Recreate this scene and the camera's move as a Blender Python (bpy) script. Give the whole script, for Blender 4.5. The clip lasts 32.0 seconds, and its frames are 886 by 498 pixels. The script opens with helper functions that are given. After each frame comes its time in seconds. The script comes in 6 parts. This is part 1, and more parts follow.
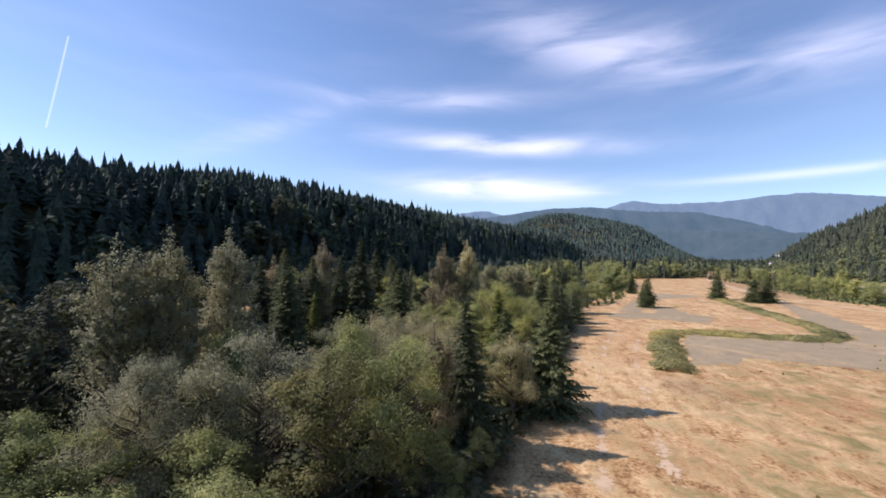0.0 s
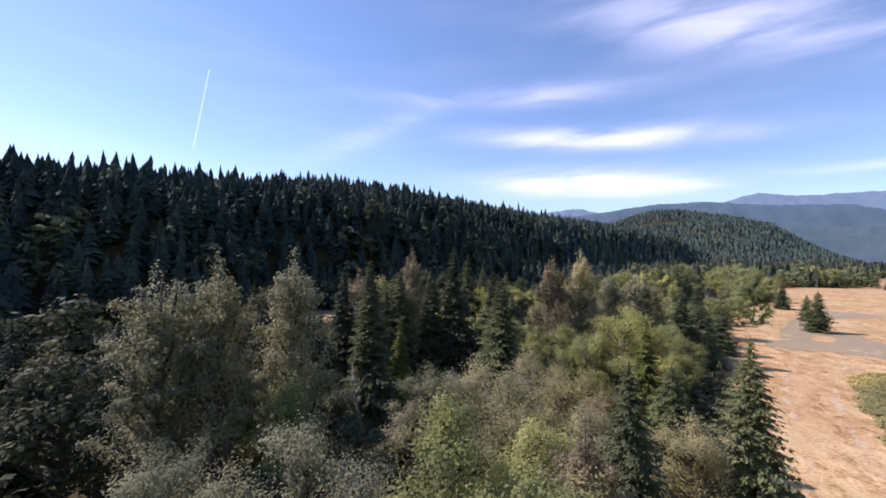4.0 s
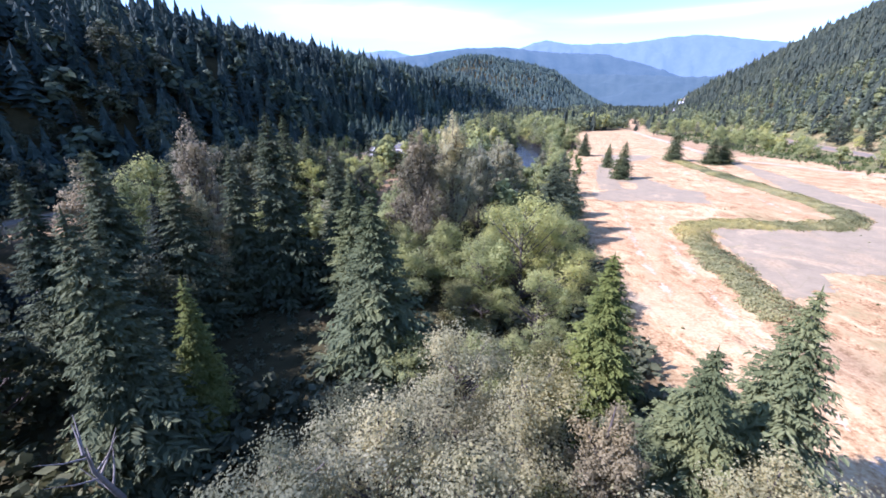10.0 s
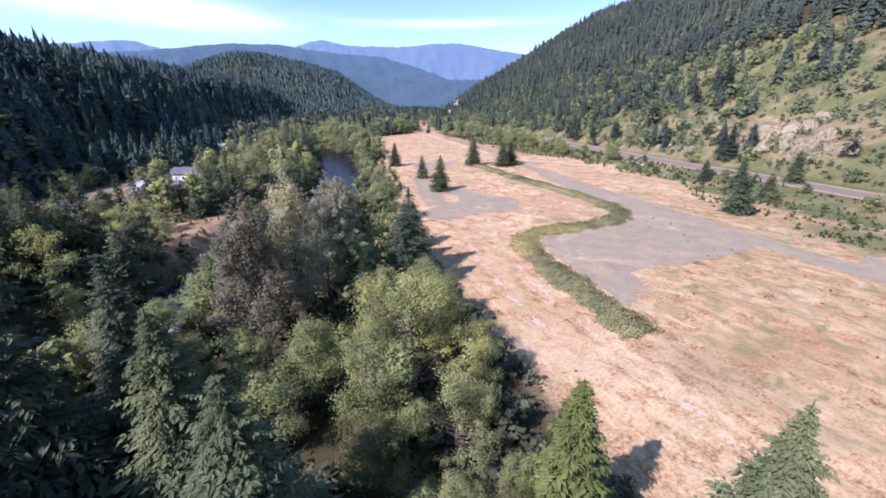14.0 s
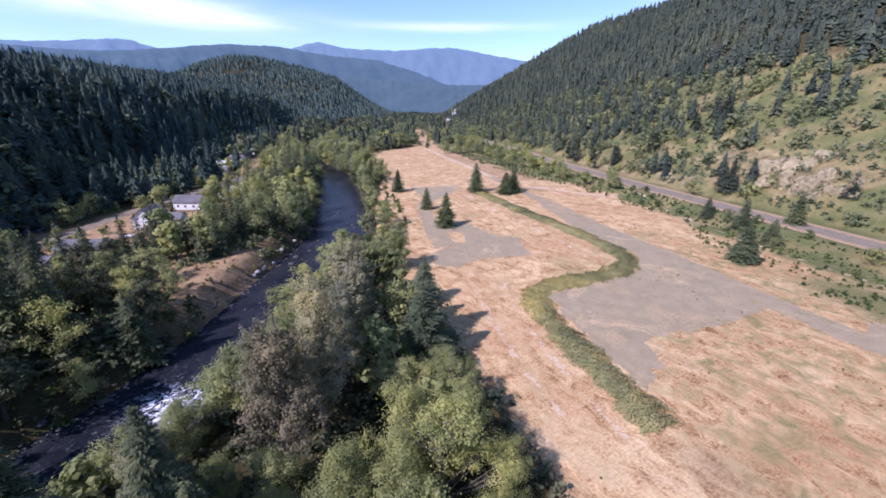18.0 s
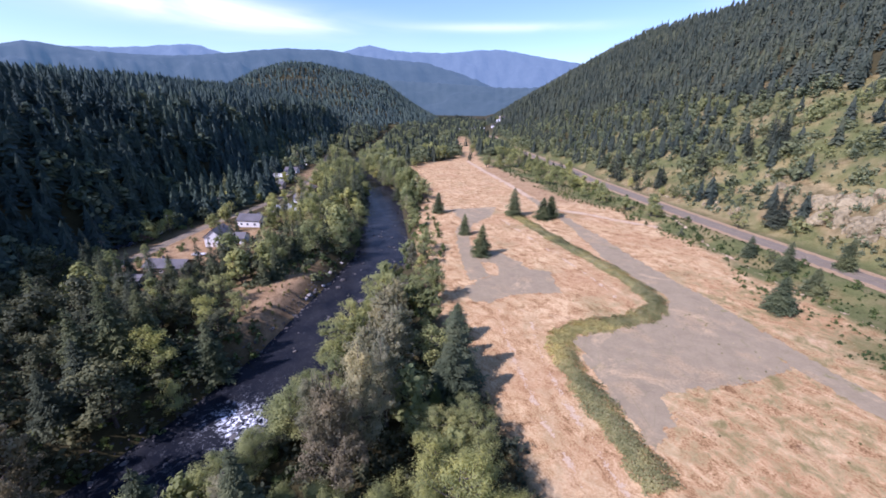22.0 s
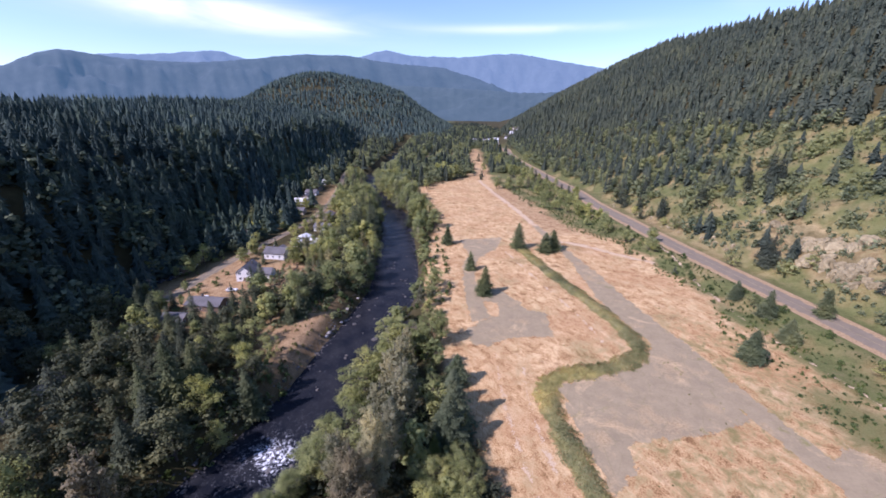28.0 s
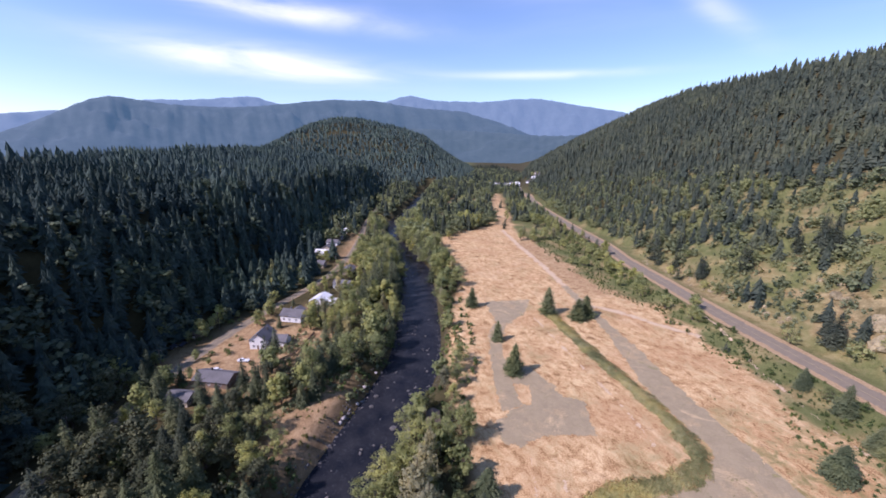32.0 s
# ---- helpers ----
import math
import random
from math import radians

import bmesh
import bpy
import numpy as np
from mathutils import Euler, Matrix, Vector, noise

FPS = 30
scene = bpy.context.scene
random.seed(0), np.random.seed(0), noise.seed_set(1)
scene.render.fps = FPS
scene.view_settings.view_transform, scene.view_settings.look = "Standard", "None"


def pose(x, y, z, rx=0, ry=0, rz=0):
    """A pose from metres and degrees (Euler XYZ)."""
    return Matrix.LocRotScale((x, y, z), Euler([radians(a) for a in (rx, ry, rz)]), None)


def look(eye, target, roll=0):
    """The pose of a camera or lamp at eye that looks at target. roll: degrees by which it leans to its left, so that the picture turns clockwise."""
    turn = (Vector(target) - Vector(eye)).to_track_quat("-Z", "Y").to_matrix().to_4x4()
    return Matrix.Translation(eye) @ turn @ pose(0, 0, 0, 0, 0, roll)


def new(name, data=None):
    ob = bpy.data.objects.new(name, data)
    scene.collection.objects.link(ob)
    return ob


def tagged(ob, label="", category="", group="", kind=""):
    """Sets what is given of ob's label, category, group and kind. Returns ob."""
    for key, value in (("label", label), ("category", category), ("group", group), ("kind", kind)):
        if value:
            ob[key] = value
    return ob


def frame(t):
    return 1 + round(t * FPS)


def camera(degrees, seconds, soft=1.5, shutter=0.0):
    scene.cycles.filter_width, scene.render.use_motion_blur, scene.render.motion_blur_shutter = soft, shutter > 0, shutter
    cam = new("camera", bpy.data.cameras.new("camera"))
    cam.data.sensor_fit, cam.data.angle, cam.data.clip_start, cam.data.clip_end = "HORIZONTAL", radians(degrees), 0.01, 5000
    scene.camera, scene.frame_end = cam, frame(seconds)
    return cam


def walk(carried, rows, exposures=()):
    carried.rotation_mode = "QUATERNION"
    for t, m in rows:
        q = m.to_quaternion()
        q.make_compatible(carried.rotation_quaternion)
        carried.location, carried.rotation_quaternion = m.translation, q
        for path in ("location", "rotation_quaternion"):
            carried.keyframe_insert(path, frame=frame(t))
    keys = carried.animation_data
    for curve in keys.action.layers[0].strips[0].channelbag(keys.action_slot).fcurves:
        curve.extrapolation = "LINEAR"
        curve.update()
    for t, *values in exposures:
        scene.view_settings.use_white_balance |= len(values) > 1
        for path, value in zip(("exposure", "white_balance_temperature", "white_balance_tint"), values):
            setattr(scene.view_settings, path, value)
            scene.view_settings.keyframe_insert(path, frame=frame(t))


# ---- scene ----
cam = camera(97.0, 32.0, 1.75)
# seconds, x, y, z, yaw, pitch, roll
PATH = [
    (0, 12.98, -28.57, 22.65, 11.29, 0.92, 0.74),
    (0.5, 12.03, -26.68, 23.30, 13.13, 0.16, 1.07),
    (1, 11.26, -24.92, 23.78, 15.77, -0.06, 1.32),
    (1.5, 10.60, -23.24, 24.16, 18.14, 0.29, 1.12),
    (2, 9.96, -21.57, 24.51, 20.09, 0.87, 0.82),
    (2.5, 9.22, -19.83, 24.89, 21.60, 0.59, 0.90),
    (3, 8.36, -17.98, 25.31, 23.19, 0.47, 0.94),
    (3.5, 7.30, -16.01, 25.66, 24.19, 0.72, 0.86),
    (5.5, 1.35, -7.64, 25.51, 23.60, 0.57, 1.01),
    (6, 0.38, -5.65, 25.92, 21.75, 0.70, 0.87),
    (6.5, -0.45, -3.66, 26.49, 17.26, -4.09, 1.20),
    (7, -1.28, -1.68, 27.01, 12.90, -13.71, 1.38),
    (7.5, -2.22, 0.34, 27.32, 8.82, -18.72, 1.48),
    (8, -3.25, 2.46, 27.29, 5.09, -20.20, 1.15),
    (8.5, -4.25, 4.73, 27.07, 1.12, -20.51, 0.93),
    (9, -5.00, 7.14, 27.03, -1.07, -20.30, 0.66),
    (9.5, -5.49, 9.56, 27.48, -1.53, -20.63, 0.58),
    (10, -5.90, 11.84, 28.35, -1.71, -20.40, -0.01),
    (10.5, -6.42, 13.90, 29.34, -1.97, -20.30, -0.21),
    (11, -7.14, 15.78, 30.17, -2.40, -20.12, -0.38),
    (11.5, -8.01, 17.56, 30.76, -5.19, -20.13, -0.35),
    (12, -8.85, 19.36, 31.18, -16.62, -20.32, -0.63),
    (12.5, -9.49, 21.28, 31.63, -25.16, -20.49, -0.47),
    (13, -9.85, 23.33, 32.25, -28.80, -20.53, -0.48),
    (13.5, -9.94, 25.41, 33.13, -29.85, -20.57, -0.49),
    (14, -9.80, 27.47, 34.33, -30.12, -20.56, -0.58),
    (14.5, -9.54, 29.34, 35.87, -30.01, -20.62, -0.39),
    (16.5, -10.58, 33.63, 42.07, -30.98, -20.21, 0.30),
    (17, -10.79, 34.17, 43.71, -31.37, -20.14, 0.40),
    (17.5, -10.94, 34.27, 45.42, -31.15, -20.18, 0.45),
    (18, -11.00, 34.05, 47.20, -31.01, -20.19, 0.42),
    (18.5, -11.03, 33.57, 49.02, -30.63, -20.24, 0.32),
    (19, -11.06, 33.00, 50.85, -30.20, -20.25, 0.29),
    (19.5, -11.19, 32.47, 52.62, -29.45, -20.28, 0.26),
    (20, -11.42, 31.98, 54.32, -27.70, -20.27, 0.42),
    (20.5, -11.71, 31.44, 55.99, -26.44, -20.19, 0.62),
    (21, -11.98, 30.80, 57.69, -25.74, -20.15, 0.80),
    (21.5, -12.16, 30.00, 59.48, -25.38, -20.18, 0.79),
    (22, -12.22, 29.08, 61.37, -24.87, -20.17, 0.77),
    (22.5, -12.18, 28.10, 63.34, -24.36, -20.20, 0.72),
    (23, -12.10, 27.12, 65.33, -23.95, -20.25, 0.64),
    (23.5, -12.08, 26.19, 67.31, -23.60, -20.36, 0.59),
    (24, -12.16, 25.32, 69.21, -23.48, -20.35, 0.59),
    (24.5, -12.31, 24.50, 71.00, -23.35, -20.30, 0.71),
    (25, -12.49, 23.69, 72.73, -23.30, -20.29, 0.73),
    (25.5, -12.66, 22.89, 74.45, -23.20, -20.25, 0.79),
    (27.5, -13.09, 19.65, 81.63, -22.77, -20.34, 0.84),
    (28, -13.28, 19.00, 83.75, -22.66, -19.96, 0.69),
    (28.5, -13.53, 18.92, 86.21, -22.24, -12.53, 0.53),
    (29, -13.71, 19.67, 88.85, -21.81, -8.76, 0.49),
    (29.5, -13.67, 21.32, 91.32, -19.90, -14.08, 1.13),
    (30, -13.34, 23.62, 93.13, -20.00, -14.60, 1.01),
    (30.5, -12.78, 26.27, 94.14, -20.07, -14.69, 0.95),
    (31, -12.10, 29.10, 94.52, -20.00, -14.65, 0.89),
    (31.5, -11.38, 32.10, 94.59, -19.78, -14.62, 0.91),
    (32, -10.66, 35.23, 94.52, -19.73, -14.60, 0.87),
]
walk(cam, [(t, pose(x, y, z, 90 + p, 0, yaw) @ pose(0, 0, 0, 0, 0, roll)) for t, x, y, z, yaw, p, roll in PATH],
     [(0.0, 0.30, 6150, 26), (3.5, 0.42, 6050, 31), (6.0, 0.52, 5950, 33), (7.0, 0.72, 5650, 34), (8.0, 1.08, 5300, 35), (9.0, 1.24, 5150, 35), (10.0, 1.24, 5150, 35), (12.0, 1.12, 5200, 36), (13.5, 0.80, 5250, 37), (19.0, 0.47, 5400, 37), (25.0, 0.47, 5450, 37), (32.0, 0.33, 5700, 36)])

# ---- light: an afternoon sun from the left of the valley, clear sky with cirrus ----
SUN_AZ, SUN_EL = 262.0, 44.0
sun_way = Vector((math.sin(radians(SUN_AZ)) * math.cos(radians(SUN_EL)), math.cos(radians(SUN_AZ)) * math.cos(radians(SUN_EL)), math.sin(radians(SUN_EL))))
sun = new("sun", bpy.data.lights.new("sun", "SUN"))
sun.data.energy, sun.data.angle, sun.data.color = 4.6, radians(0.55), (1.0, 0.93, 0.84)
sun.matrix_world = look(sun_way * 500, (0, 0, 0))


def nodes_of(tree):
    """A short way to add nodes: n(type, inputs..., attributes...)."""
    def n(kind, ins=None, **attrs):
        nd = tree.nodes.new(kind)
        for key, value in attrs.items():
            setattr(nd, key, value)
        for key, value in (ins or {}).items():
            sock = nd.inputs[key]
            if isinstance(value, bpy.types.NodeSocket):
                tree.links.new(value, sock)
            else:
                sock.default_value = value
        return nd
    return n


def maths(n, op, a, b=0.0, c=0.0, clamp=False):
    nd = n("ShaderNodeMath", operation=op, use_clamp=clamp)
    for k, v in enumerate((a, b, c)):
        if isinstance(v, bpy.types.NodeSocket):
            nd.id_data.links.new(v, nd.inputs[k])
        else:
            nd.inputs[k].default_value = v
    return nd.outputs[0]


world = bpy.data.worlds.new("sky")
scene.world = world
world.use_nodes = True
wt = world.node_tree
wt.nodes.clear()
wn = nodes_of(wt)
sky = wn("ShaderNodeTexSky", sky_type="NISHITA", sun_disc=False, sun_elevation=radians(SUN_EL), sun_rotation=radians(SUN_AZ), air_density=1.0, dust_density=0.1, ozone_density=1.3)
way = wn("ShaderNodeTexCoord").outputs["Generated"]
wx = wn("ShaderNodeSeparateXYZ", {0: way})
az = maths(wn, "ARCTAN2", wx.outputs[0], wx.outputs[1])
el = maths(wn, "ARCSINE", wx.outputs[2])
flow = wn("ShaderNodeCombineXYZ", {0: az, 1: maths(wn, "MULTIPLY", el, 5.0), 2: 0.0})
wisp = wn("ShaderNodeTexNoise", {"Vector": flow.outputs[0], "Scale": 3.6, "Detail": 7.0, "Roughness": 0.52, "Distortion": 0.5})
soft = wn("ShaderNodeTexNoise", {"Vector": flow.outputs[0], "Scale": 1.8, "Detail": 3.0, "Roughness": 0.5})
# cirrus banks: azimuth, elevation, half widths (degrees), slope, weight
BANKS = [(-3, 9.6, 13, 1.6, -0.04, 1.0), (-2, 15.6, 14, 1.3, -0.05, 0.8), (12, 26.0, 15, 3.2, -0.28, 0.5), (-14, 21.6, 16, 1.2, 0.0, 0.35),
         (-36, 16.0, 9, 1.6, 0.4, 0.22), (33, 9.3, 12, 0.5, 0.0, 0.45), (34, 21.0, 7, 2.2, 0.0, 0.35), (51, 15.0, 4, 1.4, -0.7, 0.3)]
total = None
for a0, e0, wa, we, slope, weight in BANKS:
    da = maths(wn, "SUBTRACT", az, radians(a0))
    de = maths(wn, "SUBTRACT", maths(wn, "SUBTRACT", el, radians(e0)), maths(wn, "MULTIPLY", da, slope))
    q = maths(wn, "ADD", maths(wn, "POWER", maths(wn, "DIVIDE", da, radians(wa)), 2.0), maths(wn, "POWER", maths(wn, "DIVIDE", de, radians(we)), 2.0))
    g = maths(wn, "MULTIPLY", maths(wn, "EXPONENT", maths(wn, "MULTIPLY", q, -1.0)), weight)
    total = g if total is None else maths(wn, "ADD", total, g)
streak = maths(wn, "MULTIPLY_ADD", wisp.outputs[0], 3.0, -0.80, clamp=True)
veil = maths(wn, "MULTIPLY", maths(wn, "MULTIPLY_ADD", soft.outputs[0], 2.0, -0.85, clamp=True), maths(wn, "MULTIPLY", streak, 0.09))
cover = maths(wn, "ADD", maths(wn, "MULTIPLY", total, streak), veil, clamp=True)
# thin straight condensation trail
ta = maths(wn, "SUBTRACT", maths(wn, "SUBTRACT", az, radians(-56.5)), maths(wn, "MULTIPLY", maths(wn, "SUBTRACT", el, radians(15.0)), 0.16))
trail = maths(wn, "MULTIPLY", maths(wn, "EXPONENT", maths(wn, "MULTIPLY", maths(wn, "POWER", maths(wn, "DIVIDE", ta, radians(0.07)), 2.0), -1.0)),
              maths(wn, "LESS_THAN", maths(wn, "ABSOLUTE", maths(wn, "SUBTRACT", el, radians(17.0))), radians(4.6)))
cover = maths(wn, "ADD", maths(wn, "MULTIPLY", cover, 0.95), maths(wn, "MULTIPLY", trail, 0.35), clamp=True)
air = wn("ShaderNodeMix", {0: 1.0, 6: sky.outputs[0], 7: (0.92, 1.01, 1.03, 1.0)}, data_type="RGBA", blend_type="MULTIPLY")
tint = wn("ShaderNodeMix", {0: cover, 6: air.outputs[2], 7: (8.6, 8.8, 9.6, 1.0)}, data_type="RGBA")
back = wn("ShaderNodeBackground", {"Color": tint.outputs[2], "Strength": 0.128})
wt.links.new(back.outputs[0], wn("ShaderNodeOutputWorld").inputs[0])


# ---- materials ----
def material(name, build, rough=0.9, **extra):
    mat = bpy.data.materials.new(name)
    mat.use_nodes = True
    tree = mat.node_tree
    tree.nodes.clear()
    n = nodes_of(tree)
    out = n("ShaderNodeOutputMaterial")
    bsdf = n("ShaderNodeBsdfPrincipled", {"Roughness": rough})
    for key, value in extra.items():
        bsdf.inputs[key.replace("_", " ")].default_value = value
    tree.links.new(bsdf.outputs[0], out.inputs[0])
    build(n, tree, bsdf)
    return mat


def ramp(n, fac, stops):
    nd = n("ShaderNodeValToRGB", {0: fac})
    el_ = nd.color_ramp.elements
    while len(el_) < len(stops):
        el_.new(0.5)
    for e, (p, c) in zip(el_, stops):
        e.position, e.color = p, (*c, 1)
    return nd.outputs[0]


def noise_at(n, scale, detail=4.0, rough=0.55, vector=None, dist=0.0):
    if vector is None:
        vector = n("ShaderNodeTexCoord").outputs["Object"]
    return n("ShaderNodeTexNoise", {"Vector": vector, "Scale": scale, "Detail": detail, "Roughness": rough, "Distortion": dist}).outputs[0]


def mix(n, fac, a, b, blend="MIX"):
    return n("ShaderNodeMix", {0: fac, 6: a if isinstance(a, bpy.types.NodeSocket) else (*a, 1), 7: b if isinstance(b, bpy.types.NodeSocket) else (*b, 1)},
             data_type="RGBA", blend_type=blend).outputs[2]


def bump(n, tree, bsdf, height, strength, distance):
    b = n("ShaderNodeBump", {"Height": height, "Strength": strength, "Distance": distance})
    tree.links.new(b.outputs[0], bsdf.inputs["Normal"])


def plain(dark, light, scale=1.0, strength=0.3, distance=0.05, stain=None):
    def build(n, tree, bsdf):
        pos = n("ShaderNodeNewGeometry").outputs["Position"]
        a, b = noise_at(n, scale, 6, 0.65, pos), noise_at(n, scale * 0.09, 3, 0.5, pos)
        f = maths(n, "MULTIPLY_ADD", b, 0.9, maths(n, "MULTIPLY_ADD", a, 0.8, -0.35), clamp=True)
        col = ramp(n, f, [(0.2, dark), (0.8, light)])
        if stain:
            col = mix(n, maths(n, "MULTIPLY_ADD", noise_at(n, scale * 0.3, 5, 0.7, pos), 4.0, -2.2, clamp=True), col, stain)
        tree.links.new(col, bsdf.inputs["Base Color"])
        bump(n, tree, bsdf, a, strength, distance)
    return build


def leaf_look(dark, light, pale, thin=0.25, single=0.20):
    """Foliage: each leaf, each bough and each tree a little different."""
    def build(n, tree, bsdf):
        info, geo = n("ShaderNodeObjectInfo"), n("ShaderNodeNewGeometry")
        each = geo.outputs["Random Per Island"]
        bough = noise_at(n, 0.55, 3, 0.6, geo.outputs["Position"])
        whole = noise_at(n, 0.13, 2, 0.5, geo.outputs["Position"])
        f = maths(n, "ADD", maths(n, "MULTIPLY_ADD", info.outputs["Random"], 0.30, maths(n, "MULTIPLY", each, single)), maths(n, "MULTIPLY_ADD", bough, 1.0, -0.24))
        col = ramp(n, f, [(0.1, dark), (0.55, light), (0.98, pale)])
        tone = ramp(n, whole, [(0.32, (0.62, 0.66, 0.62)), (0.5, (1.0, 1.0, 1.0)), (0.68, (1.32, 1.24, 1.10))])
        col = mix(n, 1.0, col, tone, "MULTIPLY")
        stand = ramp(n, noise_at(n, 0.022, 3, 0.6, geo.outputs["Position"]), [(0.34, (0.74, 0.80, 0.86)), (0.5, (1.0, 1.0, 1.0)), (0.66, (1.30, 1.24, 1.02))])
        col = mix(n, 1.0, col, stand, "MULTIPLY")
        tree.links.new(col, bsdf.inputs["Base Color"])
        tr = n("ShaderNodeBsdfTranslucent", {"Color": col})
        mx = n("ShaderNodeMixShader", {0: thin, 1: bsdf.outputs[0], 2: tr.outputs[0]})
        out = [k for k in tree.nodes if k.type == "OUTPUT_MATERIAL"][0]
        tree.links.new(mx.outputs[0], out.inputs[0])
    return build


def old_asphalt(n, tree, bsdf):
    """Grey asphalt with tan dirt, cracks and a rim that breaks up into the field."""
    pos = n("ShaderNodeNewGeometry").outputs["Position"]
    fine, mid, broad = noise_at(n, 1.6, 7, 0.7, pos), noise_at(n, 0.25, 6, 0.65, pos, 0.4), noise_at(n, 0.07, 4, 0.6, pos)
    col = ramp(n, maths(n, "MULTIPLY_ADD", mid, 0.6, maths(n, "MULTIPLY", fine, 0.4)), [(0.3, (0.235, 0.181, 0.102)), (0.7, (0.35, 0.274, 0.156))])
    dirt = ramp(n, fine, [(0.35, (0.27, 0.179, 0.087)), (0.7, (0.52, 0.386, 0.203))])
    col = mix(n, maths(n, "MULTIPLY", maths(n, "MULTIPLY_ADD", maths(n, "MULTIPLY_ADD", broad, 0.7, maths(n, "MULTIPLY", mid, 0.3)), 9.0, -4.75, clamp=True), 0.8), col, dirt)
    vor = n("ShaderNodeTexVoronoi", {"Vector": pos, "Scale": 0.16}, feature="DISTANCE_TO_EDGE")
    col = mix(n, maths(n, "MULTIPLY", maths(n, "LESS_THAN", maths(n, "ADD", vor.outputs["Distance"], maths(n, "MULTIPLY_ADD", mid, 0.03, -0.015)), 0.010), 0.3), col, (0.2, 0.174, 0.066))
    spill = maths(n, "MULTIPLY_ADD", noise_at(n, 0.055, 5, 0.7, pos, 1.4), 11.0, -6.3, clamp=True)
    col = mix(n, maths(n, "MULTIPLY", spill, maths(n, "MULTIPLY_ADD", fine, 2.2, -0.55, clamp=True)), col, (0.56, 0.4, 0.206))
    oil = maths(n, "MULTIPLY_ADD", noise_at(n, 0.09, 6, 0.75, pos, 0.5), 7.0, -4.0, clamp=True)
    col = mix(n, maths(n, "MULTIPLY", oil, 0.35), col, (0.13, 0.105, 0.071))
    tufts = maths(n, "MULTIPLY_ADD", noise_at(n, 0.11, 6, 0.75, pos, 0.8), 14.0, -8.6, clamp=True)
    col = mix(n, maths(n, "MULTIPLY", tufts, 0.75), col, ramp(n, fine, [(0.35, (0.12, 0.125, 0.032)), (0.7, (0.3, 0.251, 0.08))]))
    tree.links.new(col, bsdf.inputs["Base Color"])
    bump(n, tree, bsdf, fine, 0.3, 0.03)
    rim = n("ShaderNodeAttribute", attribute_name="rim").outputs["Fac"]
    cut = maths(n, "ADD", maths(n, "MULTIPLY_ADD", mid, 7.0, -3.5), maths(n, "ADD", maths(n, "MULTIPLY_ADD", fine, 2.4, -1.2), rim))
    gone = maths(n, "LESS_THAN", cut, 0.3)
    out = [k for k in tree.nodes if k.type == "OUTPUT_MATERIAL"][0]
    clear = n("ShaderNodeBsdfTransparent")
    tree.links.new(n("ShaderNodeMixShader", {0: gone, 1: bsdf.outputs[0], 2: clear.outputs[0]}).outputs[0], out.inputs[0])


def highway_look(n, tree, bsdf):
    """Grey-brown asphalt between ragged dirt shoulders."""
    pos = n("ShaderNodeNewGeometry").outputs["Position"]
    fine, mid = noise_at(n, 1.6, 7, 0.7, pos), noise_at(n, 0.3, 5, 0.65, pos, 0.4)
    col = ramp(n, maths(n, "MULTIPLY_ADD", mid, 0.6, maths(n, "MULTIPLY", fine, 0.4)), [(0.3, (0.165, 0.130, 0.086)), (0.7, (0.25, 0.200, 0.132))])
    dirt = ramp(n, fine, [(0.3, (0.19, 0.116, 0.055)), (0.5, (0.35, 0.232, 0.116)), (0.72, (0.52, 0.376, 0.196))])
    out_ = n("ShaderNodeAttribute", attribute_name="shoulder").outputs["Fac"]
    col = mix(n, maths(n, "MULTIPLY_ADD", maths(n, "ADD", out_, maths(n, "MULTIPLY_ADD", mid, 5.0, -2.5)), 1.2, 0.2, clamp=True), col, dirt)
    tree.links.new(col, bsdf.inputs["Base Color"])
    bump(n, tree, bsdf, fine, 0.25, 0.03)


def dirt_look(n, tree, bsdf):
    """Pale trodden dirt whose edges run out into the grass."""
    pos = n("ShaderNodeNewGeometry").outputs["Position"]
    fine, mid = noise_at(n, 1.8, 7, 0.7, pos), noise_at(n, 0.16, 5, 0.65, pos, 0.6)
    tree.links.new(ramp(n, maths(n, "MULTIPLY_ADD", fine, 0.6, maths(n, "MULTIPLY", mid, 0.4)), [(0.3, (0.40, 0.275, 0.155)), (0.7, (0.60, 0.45, 0.285))]), bsdf.inputs["Base Color"])
    bump(n, tree, bsdf, fine, 0.3, 0.04)
    rim = n("ShaderNodeAttribute", attribute_name="rim").outputs["Fac"]
    cut = maths(n, "ADD", maths(n, "MULTIPLY_ADD", mid, 8.0, -4.1), maths(n, "ADD", maths(n, "MULTIPLY_ADD", fine, 5.0, -2.5), rim))
    out = [k for k in tree.nodes if k.type == "OUTPUT_MATERIAL"][0]
    clear = n("ShaderNodeBsdfTransparent")
    tree.links.new(n("ShaderNodeMixShader", {0: maths(n, "LESS_THAN", cut, 0.25), 1: bsdf.outputs[0], 2: clear.outputs[0]}).outputs[0], out.inputs[0])


